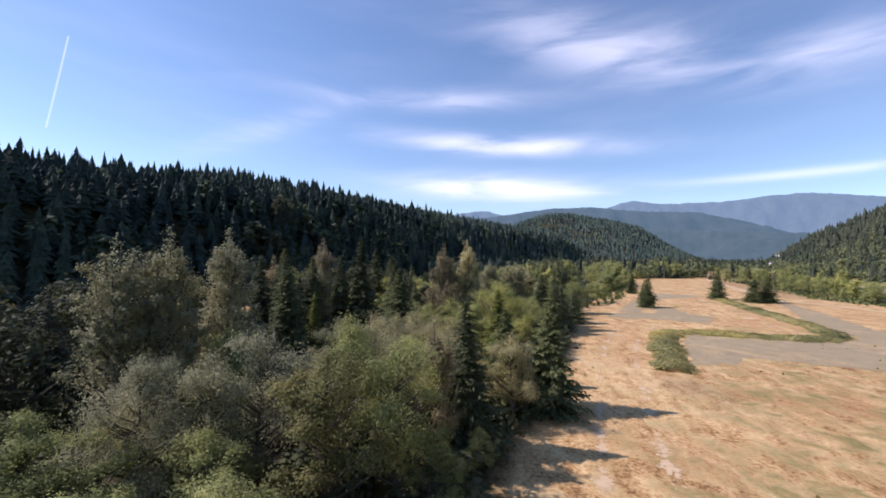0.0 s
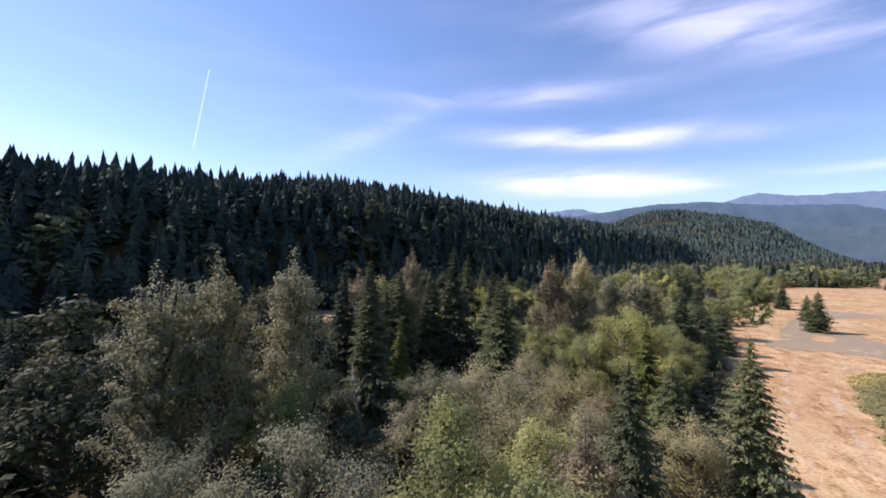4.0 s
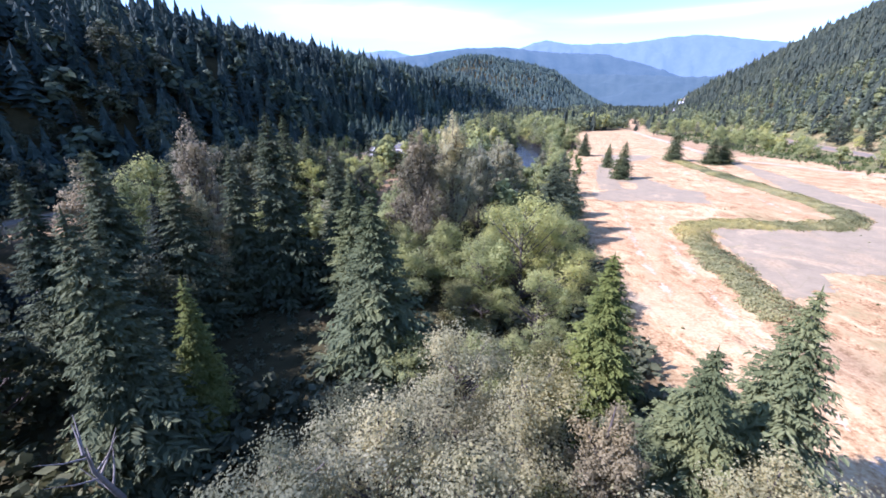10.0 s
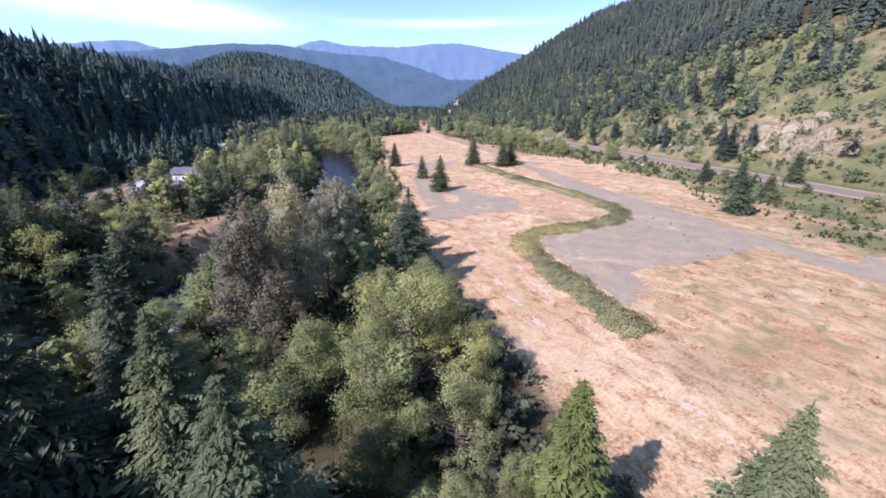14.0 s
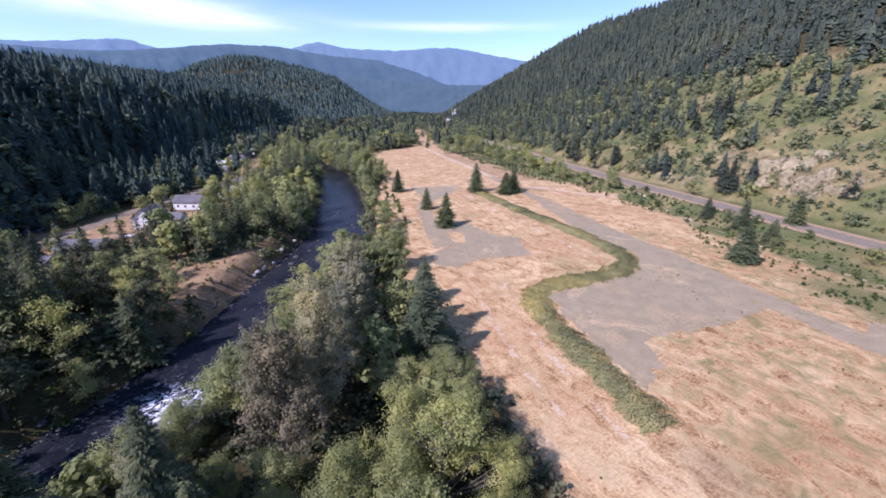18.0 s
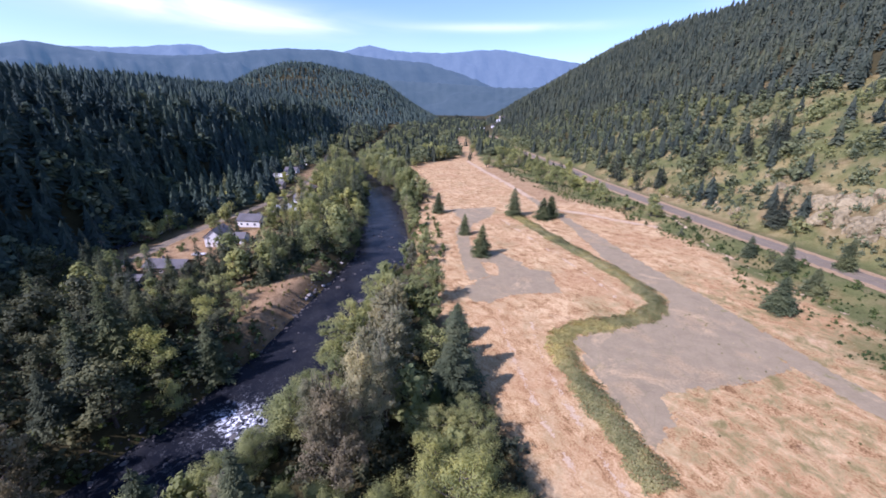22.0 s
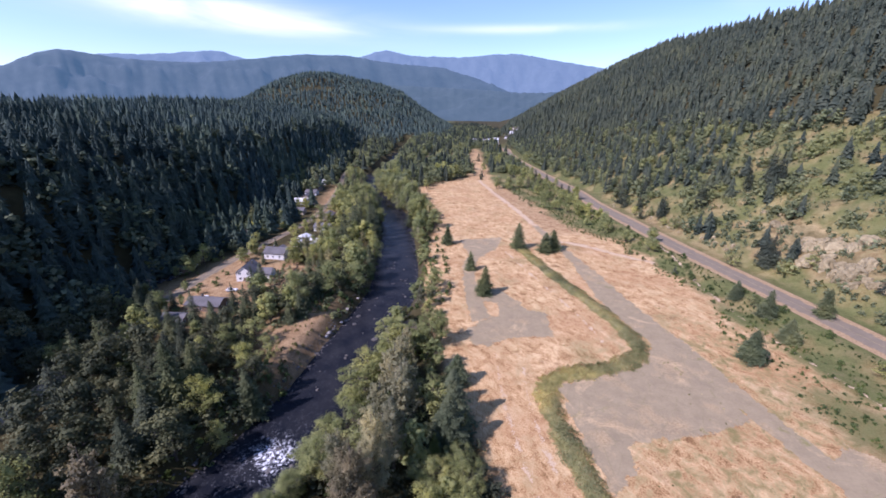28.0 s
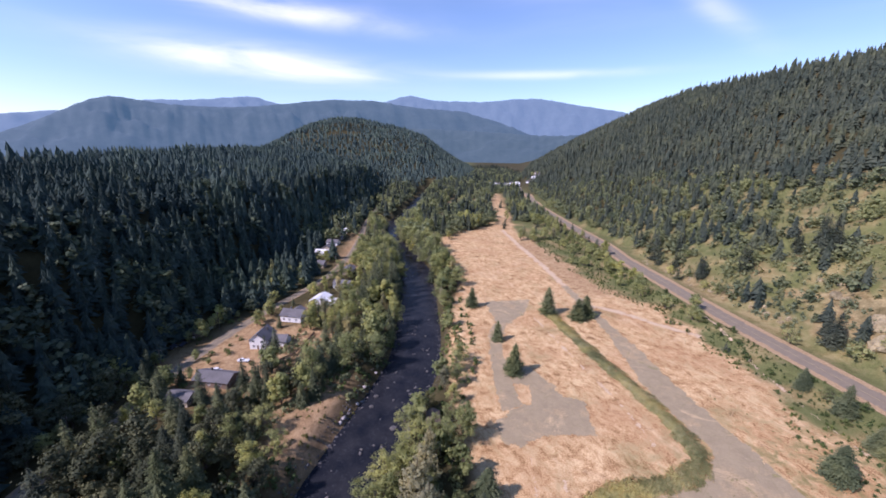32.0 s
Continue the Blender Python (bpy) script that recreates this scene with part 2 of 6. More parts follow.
M = {
    # air haze is put into both fir colours below, more so in the second
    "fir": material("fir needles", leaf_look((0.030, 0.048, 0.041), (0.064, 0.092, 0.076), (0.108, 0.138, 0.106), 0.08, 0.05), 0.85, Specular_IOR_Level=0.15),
    "hazefir": material("fir needles paled by haze", leaf_look((0.052, 0.078, 0.068), (0.098, 0.134, 0.112), (0.150, 0.182, 0.144), 0.10, 0.05), 0.85, Specular_IOR_Level=0.15),
    "spruce": material("blue green needles", leaf_look((0.070, 0.088, 0.044), (0.146, 0.168, 0.082), (0.240, 0.255, 0.130), 0.25), 0.85, Specular_IOR_Level=0.15),
    "cedar": material("yellow green needles", leaf_look((0.105, 0.128, 0.036), (0.195, 0.220, 0.066), (0.295, 0.300, 0.108), 0.3), 0.85, Specular_IOR_Level=0.15),
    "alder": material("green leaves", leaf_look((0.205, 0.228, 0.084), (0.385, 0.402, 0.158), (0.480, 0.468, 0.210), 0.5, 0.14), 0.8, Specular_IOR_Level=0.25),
    "poplar": material("grey green leaves", leaf_look((0.220, 0.216, 0.112), (0.395, 0.376, 0.222), (0.480, 0.448, 0.295), 0.55, 0.14), 0.8, Specular_IOR_Level=0.25),
    # leaf colour darkened to stand in for the wood's shade
    "shade": material("leaves darkened for shade", leaf_look((0.040, 0.049, 0.029), (0.094, 0.104, 0.056), (0.180, 0.180, 0.100), 0.26), 0.8, Specular_IOR_Level=0.25),
    "dry": material("yellowing leaves", leaf_look((0.110, 0.113, 0.036), (0.200, 0.192, 0.070), (0.290, 0.258, 0.115), 0.4, 0.12), 0.8, Specular_IOR_Level=0.25),
    "brown": material("drying brown leaves", leaf_look((0.140, 0.122, 0.070), (0.290, 0.250, 0.150), (0.500, 0.425, 0.280), 0.45), 0.8, Specular_IOR_Level=0.25),
    # bramble and olive leaves are greyed in the colour for air haze
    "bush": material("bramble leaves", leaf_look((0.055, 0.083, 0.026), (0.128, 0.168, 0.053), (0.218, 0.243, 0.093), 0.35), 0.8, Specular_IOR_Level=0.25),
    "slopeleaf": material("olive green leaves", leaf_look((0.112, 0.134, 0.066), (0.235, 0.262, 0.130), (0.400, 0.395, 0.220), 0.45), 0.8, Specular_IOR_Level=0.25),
    # darker copy of the slope leaves, for the ridge's shade
    "shadeleaf": material("ridge-foot leaves darkened for shade", leaf_look((0.052, 0.075, 0.046), (0.118, 0.148, 0.088), (0.215, 0.230, 0.140), 0.3), 0.8, Specular_IOR_Level=0.25),
    "nearfir": material("grey green needles", leaf_look((0.058, 0.072, 0.041), (0.125, 0.145, 0.078), (0.205, 0.220, 0.118), 0.24), 0.85, Specular_IOR_Level=0.15),
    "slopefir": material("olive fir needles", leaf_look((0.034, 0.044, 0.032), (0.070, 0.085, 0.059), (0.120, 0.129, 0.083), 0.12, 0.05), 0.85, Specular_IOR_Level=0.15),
    "hedge": material("low bramble leaves", leaf_look((0.230, 0.225, 0.085), (0.410, 0.375, 0.155), (0.600, 0.510, 0.270), 0.4), 0.8, Specular_IOR_Level=0.25),
    "bark": material("grey brown bark", plain((0.045, 0.035, 0.028), (0.16, 0.13, 0.105), 5.0, 0.6, 0.04)),
    "deadwood": material("bleached dead wood", plain((0.17, 0.145, 0.12), (0.36, 0.32, 0.28), 5.0, 0.5, 0.03)),
    "asphalt": material("worn asphalt", old_asphalt),
    "highway": material("highway asphalt", highway_look),
    "dirt": material("pale trodden dirt", dirt_look),
    "stone": material("river stone", plain((0.035, 0.032, 0.030), (0.17, 0.155, 0.14), 1.6, 0.6, 0.08)),
    "pale_stone": material("sun-bleached stone", plain((0.26, 0.23, 0.20), (0.55, 0.50, 0.45), 1.6, 0.6, 0.08)),
    "rock": material("tan rock face", plain((0.130, 0.100, 0.048), (0.46, 0.375, 0.205), 0.7, 1.0, 0.6, (0.09, 0.08, 0.035))),
    "white_wall": material("white painted siding", plain((0.70, 0.69, 0.66), (0.82, 0.81, 0.78), 2.0, 0.1, 0.01)),
    "grey_roof": material("grey shingle roof", plain((0.085, 0.080, 0.080), (0.17, 0.16, 0.16), 2.0, 0.4, 0.03)),
    "pale_roof": material("pale metal roof", plain((0.62, 0.62, 0.60), (0.80, 0.79, 0.76), 0.8, 0.1, 0.01), 0.5),
    "brown_wall": material("brown timber siding", plain((0.13, 0.095, 0.07), (0.25, 0.18, 0.13), 2.0, 0.3, 0.02)),
    "tan_wall": material("tan siding", plain((0.38, 0.31, 0.23), (0.52, 0.44, 0.34), 2.0, 0.2, 0.02)),
    "glass": material("dark window glass", lambda n, tree, bsdf: None, 0.08, Base_Color=(0.03, 0.04, 0.05, 1)),
    "car_white": material("white car paint", lambda n, tree, bsdf: None, 0.25, Base_Color=(0.75, 0.75, 0.74, 1)),
    "car_dark": material("dark car paint", lambda n, tree, bsdf: None, 0.25, Base_Color=(0.05, 0.055, 0.07, 1)),
    "rubber": material("black rubber", lambda n, tree, bsdf: None, 0.8, Base_Color=(0.02, 0.02, 0.02, 1)),
    "line": material("yellow road paint", lambda n, tree, bsdf: None, 0.7, Base_Color=(0.34, 0.27, 0.13, 1)),
    "concrete": material("pale concrete", plain((0.36, 0.34, 0.32), (0.55, 0.52, 0.49), 1.0, 0.2, 0.02)),
}


def ground_look(n, tree, bsdf):
    pos = n("ShaderNodeNewGeometry").outputs["Position"]
    at = lambda key: n("ShaderNodeAttribute", attribute_name=key).outputs["Fac"]
    fine, mid, broad = noise_at(n, 2.2, 8, 0.7, pos), noise_at(n, 0.22, 6, 0.65, pos, 0.5), noise_at(n, 0.035, 4, 0.55, pos)
    # mown rows run along the field
    turned = n("ShaderNodeMapping", {"Vector": pos, "Rotation": (0, 0, radians(17)), "Scale": (1.0, 0.58, 1.0)}).outputs[0]
    rows_ = noise_at(n, 0.36, 7, 0.7, turned, 0.9)
    f = maths(n, "ADD", maths(n, "MULTIPLY", rows_, 0.36), maths(n, "MULTIPLY_ADD", fine, 0.46, maths(n, "MULTIPLY", mid, 0.38)))
    straw = ramp(n, f, [(0.485, (0.16, 0.085, 0.034)), (0.55, (0.35, 0.205, 0.088)), (0.61, (0.54, 0.352, 0.169)), (0.685, (0.73, 0.531, 0.284))])
    straw = mix(n, maths(n, "MULTIPLY", maths(n, "MULTIPLY_ADD", maths(n, "MULTIPLY_ADD", broad, 0.7, maths(n, "MULTIPLY", mid, 0.3)), 7.0, -3.4, clamp=True), 0.5), straw, (0.37, 0.192, 0.088))
    worn = maths(n, "MULTIPLY_ADD", noise_at(n, 0.075, 6, 0.7, turned, 1.0), 8.0, -4.3, clamp=True)
    straw = mix(n, maths(n, "MULTIPLY", worn, 0.55), straw, ramp(n, fine, [(0.35, (0.52, 0.357, 0.182)), (0.65, (0.76, 0.579, 0.333))]))
    weeds = ramp(n, fine, [(0.35, (0.13, 0.111, 0.036)), (0.7, (0.33, 0.261, 0.109))])
    straw = mix(n, maths(n, "MULTIPLY", maths(n, "MULTIPLY_ADD", maths(n, "MULTIPLY_ADD", fine, 0.4, maths(n, "MULTIPLY", mid, 0.6)), 9.0, -4.2, clamp=True), at("weedy")), straw, weeds)
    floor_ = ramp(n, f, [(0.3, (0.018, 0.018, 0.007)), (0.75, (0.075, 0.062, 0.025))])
    grass = ramp(n, maths(n, "MULTIPLY_ADD", fine, 0.6, maths(n, "MULTIPLY", mid, 0.4)), [(0.34, (0.060, 0.060, 0.021)), (0.5, (0.118, 0.127, 0.042)), (0.72, (0.196, 0.186, 0.076))])
    sere = ramp(n, fine, [(0.35, (0.105, 0.072, 0.038)), (0.7, (0.30, 0.215, 0.125))])
    grass = mix(n, maths(n, "MULTIPLY", maths(n, "MULTIPLY_ADD", maths(n, "MULTIPLY_ADD", broad, 0.55, maths(n, "MULTIPLY", mid, 0.45)), 9.0, -4.6, clamp=True), 0.4), grass, sere)
    stone_ = ramp(n, maths(n, "MULTIPLY_ADD", mid, 0.6, maths(n, "MULTIPLY", fine, 0.4)), [(0.36, (0.07, 0.060, 0.024)), (0.5, (0.18, 0.142, 0.064)), (0.66, (0.36, 0.295, 0.145))])
    earth = ramp(n, f, [(0.40, (0.075, 0.060, 0.028)), (0.54, (0.215, 0.135, 0.066)), (0.72, (0.42, 0.280, 0.148))])
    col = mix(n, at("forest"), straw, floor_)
    col = mix(n, at("earth"), col, earth)
    col = mix(n, at("green"), col, grass)
    col = mix(n, at("rock"), col, stone_)
    tree.links.new(col, bsdf.inputs["Base Color"])
    bump(n, tree, bsdf, maths(n, "MULTIPLY_ADD", fine, 0.5, mid), 0.5, 0.25)


M["ground"] = material("dry field, grass and forest floor", ground_look, 0.95, Specular_IOR_Level=0.15)


def water_look(n, tree, bsdf):
    pos = n("ShaderNodeNewGeometry").outputs["Position"]
    rip = noise_at(n, 0.9, 6, 0.65, pos, 0.8)
    foam_at = n("ShaderNodeAttribute", attribute_name="foam").outputs["Fac"]
    foam = maths(n, "MULTIPLY_ADD", noise_at(n, 0.75, 8, 0.75, pos, 1.2), 7.0, maths(n, "MULTIPLY_ADD", foam_at, 0.22, -3.8), clamp=True)
    foam = maths(n, "MULTIPLY", foam, foam_at, clamp=True)
    shallow = ramp(n, noise_at(n, 0.12, 4, 0.6, pos), [(0.35, (0.010, 0.012, 0.017)), (0.7, (0.026, 0.027, 0.030))])
    tree.links.new(mix(n, foam, shallow, (0.85, 0.87, 0.88)), bsdf.inputs["Base Color"])
    tree.links.new(maths(n, "MULTIPLY_ADD", foam, 0.5, 0.22), bsdf.inputs["Roughness"])
    bump(n, tree, bsdf, rip, 0.45, 0.25)


M["water"] = material("dark running river water", water_look, 0.1, Specular_IOR_Level=0.2, IOR=1.18)


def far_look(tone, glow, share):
    """Far mountains, whose colour the air gives: part forest, part haze put in as emission."""
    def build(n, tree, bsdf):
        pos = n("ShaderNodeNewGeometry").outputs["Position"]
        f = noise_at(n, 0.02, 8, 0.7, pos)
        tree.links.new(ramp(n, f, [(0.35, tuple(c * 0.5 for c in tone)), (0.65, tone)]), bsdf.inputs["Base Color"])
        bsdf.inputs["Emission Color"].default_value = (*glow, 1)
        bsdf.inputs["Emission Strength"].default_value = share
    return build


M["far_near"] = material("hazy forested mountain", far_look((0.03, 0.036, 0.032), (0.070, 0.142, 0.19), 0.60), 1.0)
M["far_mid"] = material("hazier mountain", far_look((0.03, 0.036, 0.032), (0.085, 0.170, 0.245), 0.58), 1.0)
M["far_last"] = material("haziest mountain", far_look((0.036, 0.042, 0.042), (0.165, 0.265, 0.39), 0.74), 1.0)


# ---- mesh helpers ----
def mesh_np(name, verts, faces, mat, attrs=None, smooth=False):
    """A mesh from an array of places and a list of face arrays (each with rows of 3 or 4 corners)."""
    me = bpy.data.meshes.new(name)
    verts = np.asarray(verts, np.float32)
    faces = [np.asarray(f, np.int32) for f in faces if len(f)]
    me.vertices.add(len(verts))
    me.vertices.foreach_set("co", verts.ravel())
    sizes = np.concatenate([np.full(len(f), f.shape[1], np.int32) for f in faces])
    me.loops.add(int(sizes.sum()))
    me.loops.foreach_set("vertex_index", np.concatenate([f.ravel() for f in faces]))
    me.polygons.add(len(sizes))
    me.polygons.foreach_set("loop_start", np.concatenate([[0], np.cumsum(sizes)[:-1]]).astype(np.int32))
    me.polygons.foreach_set("use_smooth", np.full(len(sizes), smooth))
    for key, values in (attrs or {}).items():
        me.attributes.new(key, "FLOAT", "POINT").data.foreach_set("value", np.asarray(values, np.float32))
    me.update(calc_edges=True)
    me.materials.append(mat)
    return me


def child(name, me, parent, m=None, label=""):
    ob = new(name, me)
    ob.parent = parent
    if m is not None:
        ob.matrix_local = m
    return tagged(ob, label) if label else ob


def part(name, bm, mat, parent, label=""):
    me = bpy.data.meshes.new(name)
    bm.to_mesh(me)
    bm.free()
    me.materials.append(mat)
    return child(name, me, parent, None, label)


def spread(verts, faces, places, turns, scales, lean=None):
    """One prototype laid down many times into one array: places (n, 3), turns (n), scales (n, 3)."""
    verts = np.asarray(verts)
    k, c, s = len(verts), np.cos(turns), np.sin(turns)
    v = verts[None] * scales[:, None]
    out = np.stack([v[..., 0] * c[:, None] - v[..., 1] * s[:, None], v[..., 0] * s[:, None] + v[..., 1] * c[:, None], v[..., 2]], -1) + places[:, None]
    return out.reshape(-1, 3), [(np.asarray(f)[None] + (np.arange(len(places)) * k)[:, None, None]).reshape(-1, np.asarray(f).shape[1]) for f in faces]


def joined(pieces):
    """Several (verts, faces) into one."""
    vs, tri, quad, base = [], [], [], 0
    for v, fs in pieces:
        vs.append(v)
        for f in fs:
            f = np.asarray(f)
            if len(f):
                (tri if f.shape[1] == 3 else quad).append(f + base)
        base += len(v)
    return np.concatenate(vs), [np.concatenate(some) for some in (tri, quad) if some]


# ---- the lie of the land ----
AX, AY = 0.33, 0.944  # the valley's way


def along(x, y):
    return AX * x + AY * y, AY * x - AX * y  # s along the valley, d across to the right


RIVER = [(-112, -300), (-108, -120), (-104, -20), (-98, 30), (-86, 62), (-66, 82), (-42, 97), (-26, 111), (-9, 131), (5, 153), (18, 172), (33, 196), (44, 226), (60, 282), (74, 340), (77, 385), (76, 430), (85, 485), (110, 560), (150, 640), (210, 800), (300, 1000)]
HIGHWAY = [(150, -160), (160, -60), (172, 10), (181, 60), (189, 88), (196, 115), (204, 148), (214, 184), (232, 240), (247, 290), (268, 335), (291, 412), (318, 490), (349, 579), (388, 664), (421, 732), (466, 830), (540, 960)]
LEFT_ROAD = [(-150, -120), (-142, 0), (-130, 60), (-113, 108), (-96, 140), (-82, 178), (-67, 214), (-54, 240), (-36, 269), (-22, 288), (-1, 317), (10, 341), (27, 385), (44, 450), (66, 542), (100, 650)]


def to_line(x, y, line):
    """The distance of places to a broken line, and how far along it they lie."""
    x, y = np.asarray(x, float), np.asarray(y, float)
    best, where, run = np.full(x.shape, 1e9), np.zeros(x.shape), 0.0
    for (ax, ay), (bx, by) in zip(line[:-1], line[1:]):
        ex, ey = bx - ax, by - ay
        length = math.hypot(ex, ey)
        t = np.clip(((x - ax) * ex + (y - ay) * ey) / length**2, 0, 1)
        dist = np.hypot(x - ax - t * ex, y - ay - t * ey)
        near = dist < best
        best, where = np.where(near, dist, best), np.where(near, run + t * length, where)
        run += length
    return best, where


def ease(v):
    v = np.clip(v, 0, 1)
    return v * v * (3 - 2 * v)


def waves(x, y, size, seed):
    """Cheap smooth unevenness between -1 and 1."""
    rng = np.random.default_rng(seed)
    out = 0
    for k in range(5):
        a, p, f = rng.uniform(0, 6.28), rng.uniform(0, 6.28), rng.uniform(0.6, 1.7) * 6.28 / size
        out = out + np.sin((x * math.cos(a) + y * math.sin(a)) * f + p)
    return out / 3.2


def softmin(a, b, k):
    h = np.clip(0.5 + 0.5 * (b - a) / k, 0, 1)
    return b * (1 - h) + a * h - k * h * (1 - h)


def land(x, y):
    """The ground's height."""
    x, y = np.asarray(x, float), np.asarray(y, float)
    s, d = along(x, y)
    r, _ = to_line(x, y, RIVER)
    h, _ = to_line(x, y, HIGHWAY)
    z = 0.18 * waves(x, y, 60, 3) * ease((np.abs(d - 60) - 75) / 40)
    # left ridge
    foot = -150 + 0.05 * np.clip(s - 500, 0, 900) + 6 * waves(x, y, 90, 5)
    up_ = np.maximum(foot - d, 0)
    left = softmin(softmin(1.32 * up_, 43 + (0.19 + 0.03 * np.exp(-(((s - 200) / 85) ** 2))) * up_, 10), 70 + 7 * np.exp(-(((s - 200) / 85) ** 2)) + 0.026 * np.clip(s, 0, 800) + 5 * waves(x, y, 160, 6), 26) * (1 - 0.85 * ease((-318 - d) / 220))
    left = left * (1 - 0.75 * ease((s - 750) / 500)) * (0.84 + 0.17 * ease((s + 30) / 220))
    # the hill that closes the valley on the left, farther up
    hill = np.interp(d, [-980, -700, -560, -500, -420, -330, -205, -85, 30, 110], [0, 60, 142, 170, 188, 182, 158, 122, 45, 0]) * np.exp(-(((s - 1640) / 430) ** 2)) * (1 + 0.05 * waves(x, y, 200, 8))
    # right mountain side
    foot_r = 152 + 0.25 * np.clip(s - 1000, 0, 3000) + 5 * waves(x, y, 80, 9)
    top = 232 + 16 * waves(x, y, 420, 10) + 25 * ease((s - 900) / 400) - 60 * ease((s - 1500) / 500)
    right = softmin(0.56 * np.maximum(d - foot_r, 0), top, 60) + 3.5 * waves(x, y, 45, 11) * ease((d - foot_r - 15) / 60)
    z = z + np.maximum(left, hill) + np.maximum(right, 0)
    # road bench
    bench = 2.6 + 0 * x
    z = np.where(h < 24, bench * (1 - ease((h - 11) / 13)) + z * ease((h - 11) / 13), z)
    # river bed
    bank = ease((r - 10.5) / 9.0)
    return np.where(r < 19.5, -7.3 * (1 - bank) + z * bank, z)


def stretched(fine_from, fine_to, step, far):
    out = list(np.arange(fine_from, fine_to, step))
    a, b, g = out[0], out[-1], step
    while b < far:
        g *= 1.12
        b += g
        out.append(b)
    g = step
    while a > -far:
        g *= 1.12
        a -= g
        out.insert(0, a)
    return np.array(out)


gx, gy = stretched(-140, 290, 3.0, 4600), stretched(-50, 460, 3.0, 4600)
X, Y = np.meshgrid(gx, gy)
Z = land(X, Y)
S_, D_ = along(X, Y)
R_, _ = to_line(X, Y, RIVER)
H_, _ = to_line(X, Y, HIGHWAY)
WOOD_EDGE = [(4, -60), (9, 0), (12, 18), (18, 40), (25, 75), (29, 105), (34, 139), (46, 186), (74, 250), (97, 292), (102, 330), (104, 370), (107, 410), (160, 520), (250, 760)]


def wood_side(x, y):
    """Positive in the field, negative in the river wood."""
    ex = np.interp(y, [p[1] for p in WOOD_EDGE], [p[0] for p in WOOD_EDGE])
    return x - ex


E_ = wood_side(X, Y)
field_w = ease(E_ / 5 + 0.5)
slope_w = ease((D_ - 158) / 12)
earth_sun_w = ease((R_ - 18) / 8) * np.clip(sum(np.exp(-(((X - a_) / c_) ** 2) - ((Y - b_) / c_) ** 2) for a_, b_, c_ in ((-52, 212, 17), (-36, 226, 15), (-12, 228, 12), (-30, 194, 7), (-2, 262, 10), (-40, 250, 9), (28, 350, 9), (44, 415, 10))) * 1.1, 0, 0.85)
uneven = waves(X, Y, 38, 21) * 0.5 + waves(X, Y, 17, 22) * 0.5
rock_w = 0.95 * ease((np.exp(-(((S_ - 193) / 50) ** 2) - ((D_ - 186) / 17) ** 2) * 1.15 + 0.75 * uneven - 0.5) / 0.4) * slope_w
rock_w = np.maximum(rock_w, 0.8 * ease((uneven + 0.3) / 0.5) * np.exp(-(((S_ - 285) / 62) ** 2) - ((D_ - 160) / 8) ** 2))
forest_w = np.maximum((1 - field_w) * (1 - earth_sun_w), ease((D_ - np.interp(S_, [0, 250, 420, 530, 650, 805, 900], [300, 290, 280, 272, 248, 205, 185])) / 16))
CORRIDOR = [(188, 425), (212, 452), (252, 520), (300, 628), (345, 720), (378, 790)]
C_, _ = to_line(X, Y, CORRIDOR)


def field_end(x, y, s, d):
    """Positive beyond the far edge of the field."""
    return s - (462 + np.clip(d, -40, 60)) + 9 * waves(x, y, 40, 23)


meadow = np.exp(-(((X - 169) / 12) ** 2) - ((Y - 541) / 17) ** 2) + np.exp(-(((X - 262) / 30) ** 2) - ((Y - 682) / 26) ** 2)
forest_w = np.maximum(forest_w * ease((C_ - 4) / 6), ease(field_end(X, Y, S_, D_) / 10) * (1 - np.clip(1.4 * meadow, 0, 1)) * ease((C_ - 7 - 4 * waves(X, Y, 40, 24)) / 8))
verge_d = np.interp(S_, [250, 285, 315, 360, 425, 470], [113, 92, 88, 80, 72, 66])
green_w = ease((D_ - verge_d + 7 * uneven) / 7) * ease((C_ - 10) / 8) * (1 - rock_w) * np.where(D_ < 150, 0.72 + 0.28 * ease((uneven + 0.35) / 0.4), 0.72 + 0.28 * ease((uneven + 0.5) / 0.5)) * (1 - slope_w * forest_w)
bank_w = np.exp(-(((X + 10) / 16) ** 2) - ((Y - 158) / 24) ** 2) * ease((R_ - 10) / 4)
earth_sun_w = np.maximum(earth_sun_w, np.clip(1.3 * bank_w + 0.4 * uneven * bank_w, 0, 1))
green_w = np.maximum(green_w, 0.85 * np.clip(np.exp(-(((X - 134) / 17) ** 2) - ((Y - 46) / 26) ** 2) * 1.4 + 0.5 * uneven - 0.2, 0, 1) * (E_ > 20))
earth_sun_w = np.maximum(earth_sun_w, np.exp(-(((X - 42) / 3.5) ** 2) - ((Y - 49) / 6) ** 2))
strip = ease((S_ - 262) / 30) * ease((450 - S_) / 30) * ease((D_ - np.interp(S_, [250, 300, 360, 430], [70, 68, 62, 52])) / 5) * (1 - green_w) * (D_ < 115)
earth_sun_w = np.maximum(earth_sun_w, 0.62 * strip)
# sunlit spot in the wood's clearing, put into the earth colour
earth_sun_w = np.maximum(earth_sun_w, np.exp(-(((X + 21) / 1.8) ** 2) - ((Y - 63) / 1.5) ** 2))
earth_sun_w = np.maximum(earth_sun_w, 0.9 * np.exp(-(((X + 101) / 11) ** 2) - ((Y - 110) / 13) ** 2))
for a_, b_ in ((22, 368), (30, 395), (38, 424), (47, 458), (56, 500)):
    earth_sun_w = np.maximum(earth_sun_w, 0.85 * np.exp(-(((X - a_) / 9) ** 2) - ((Y - b_) / 20) ** 2))
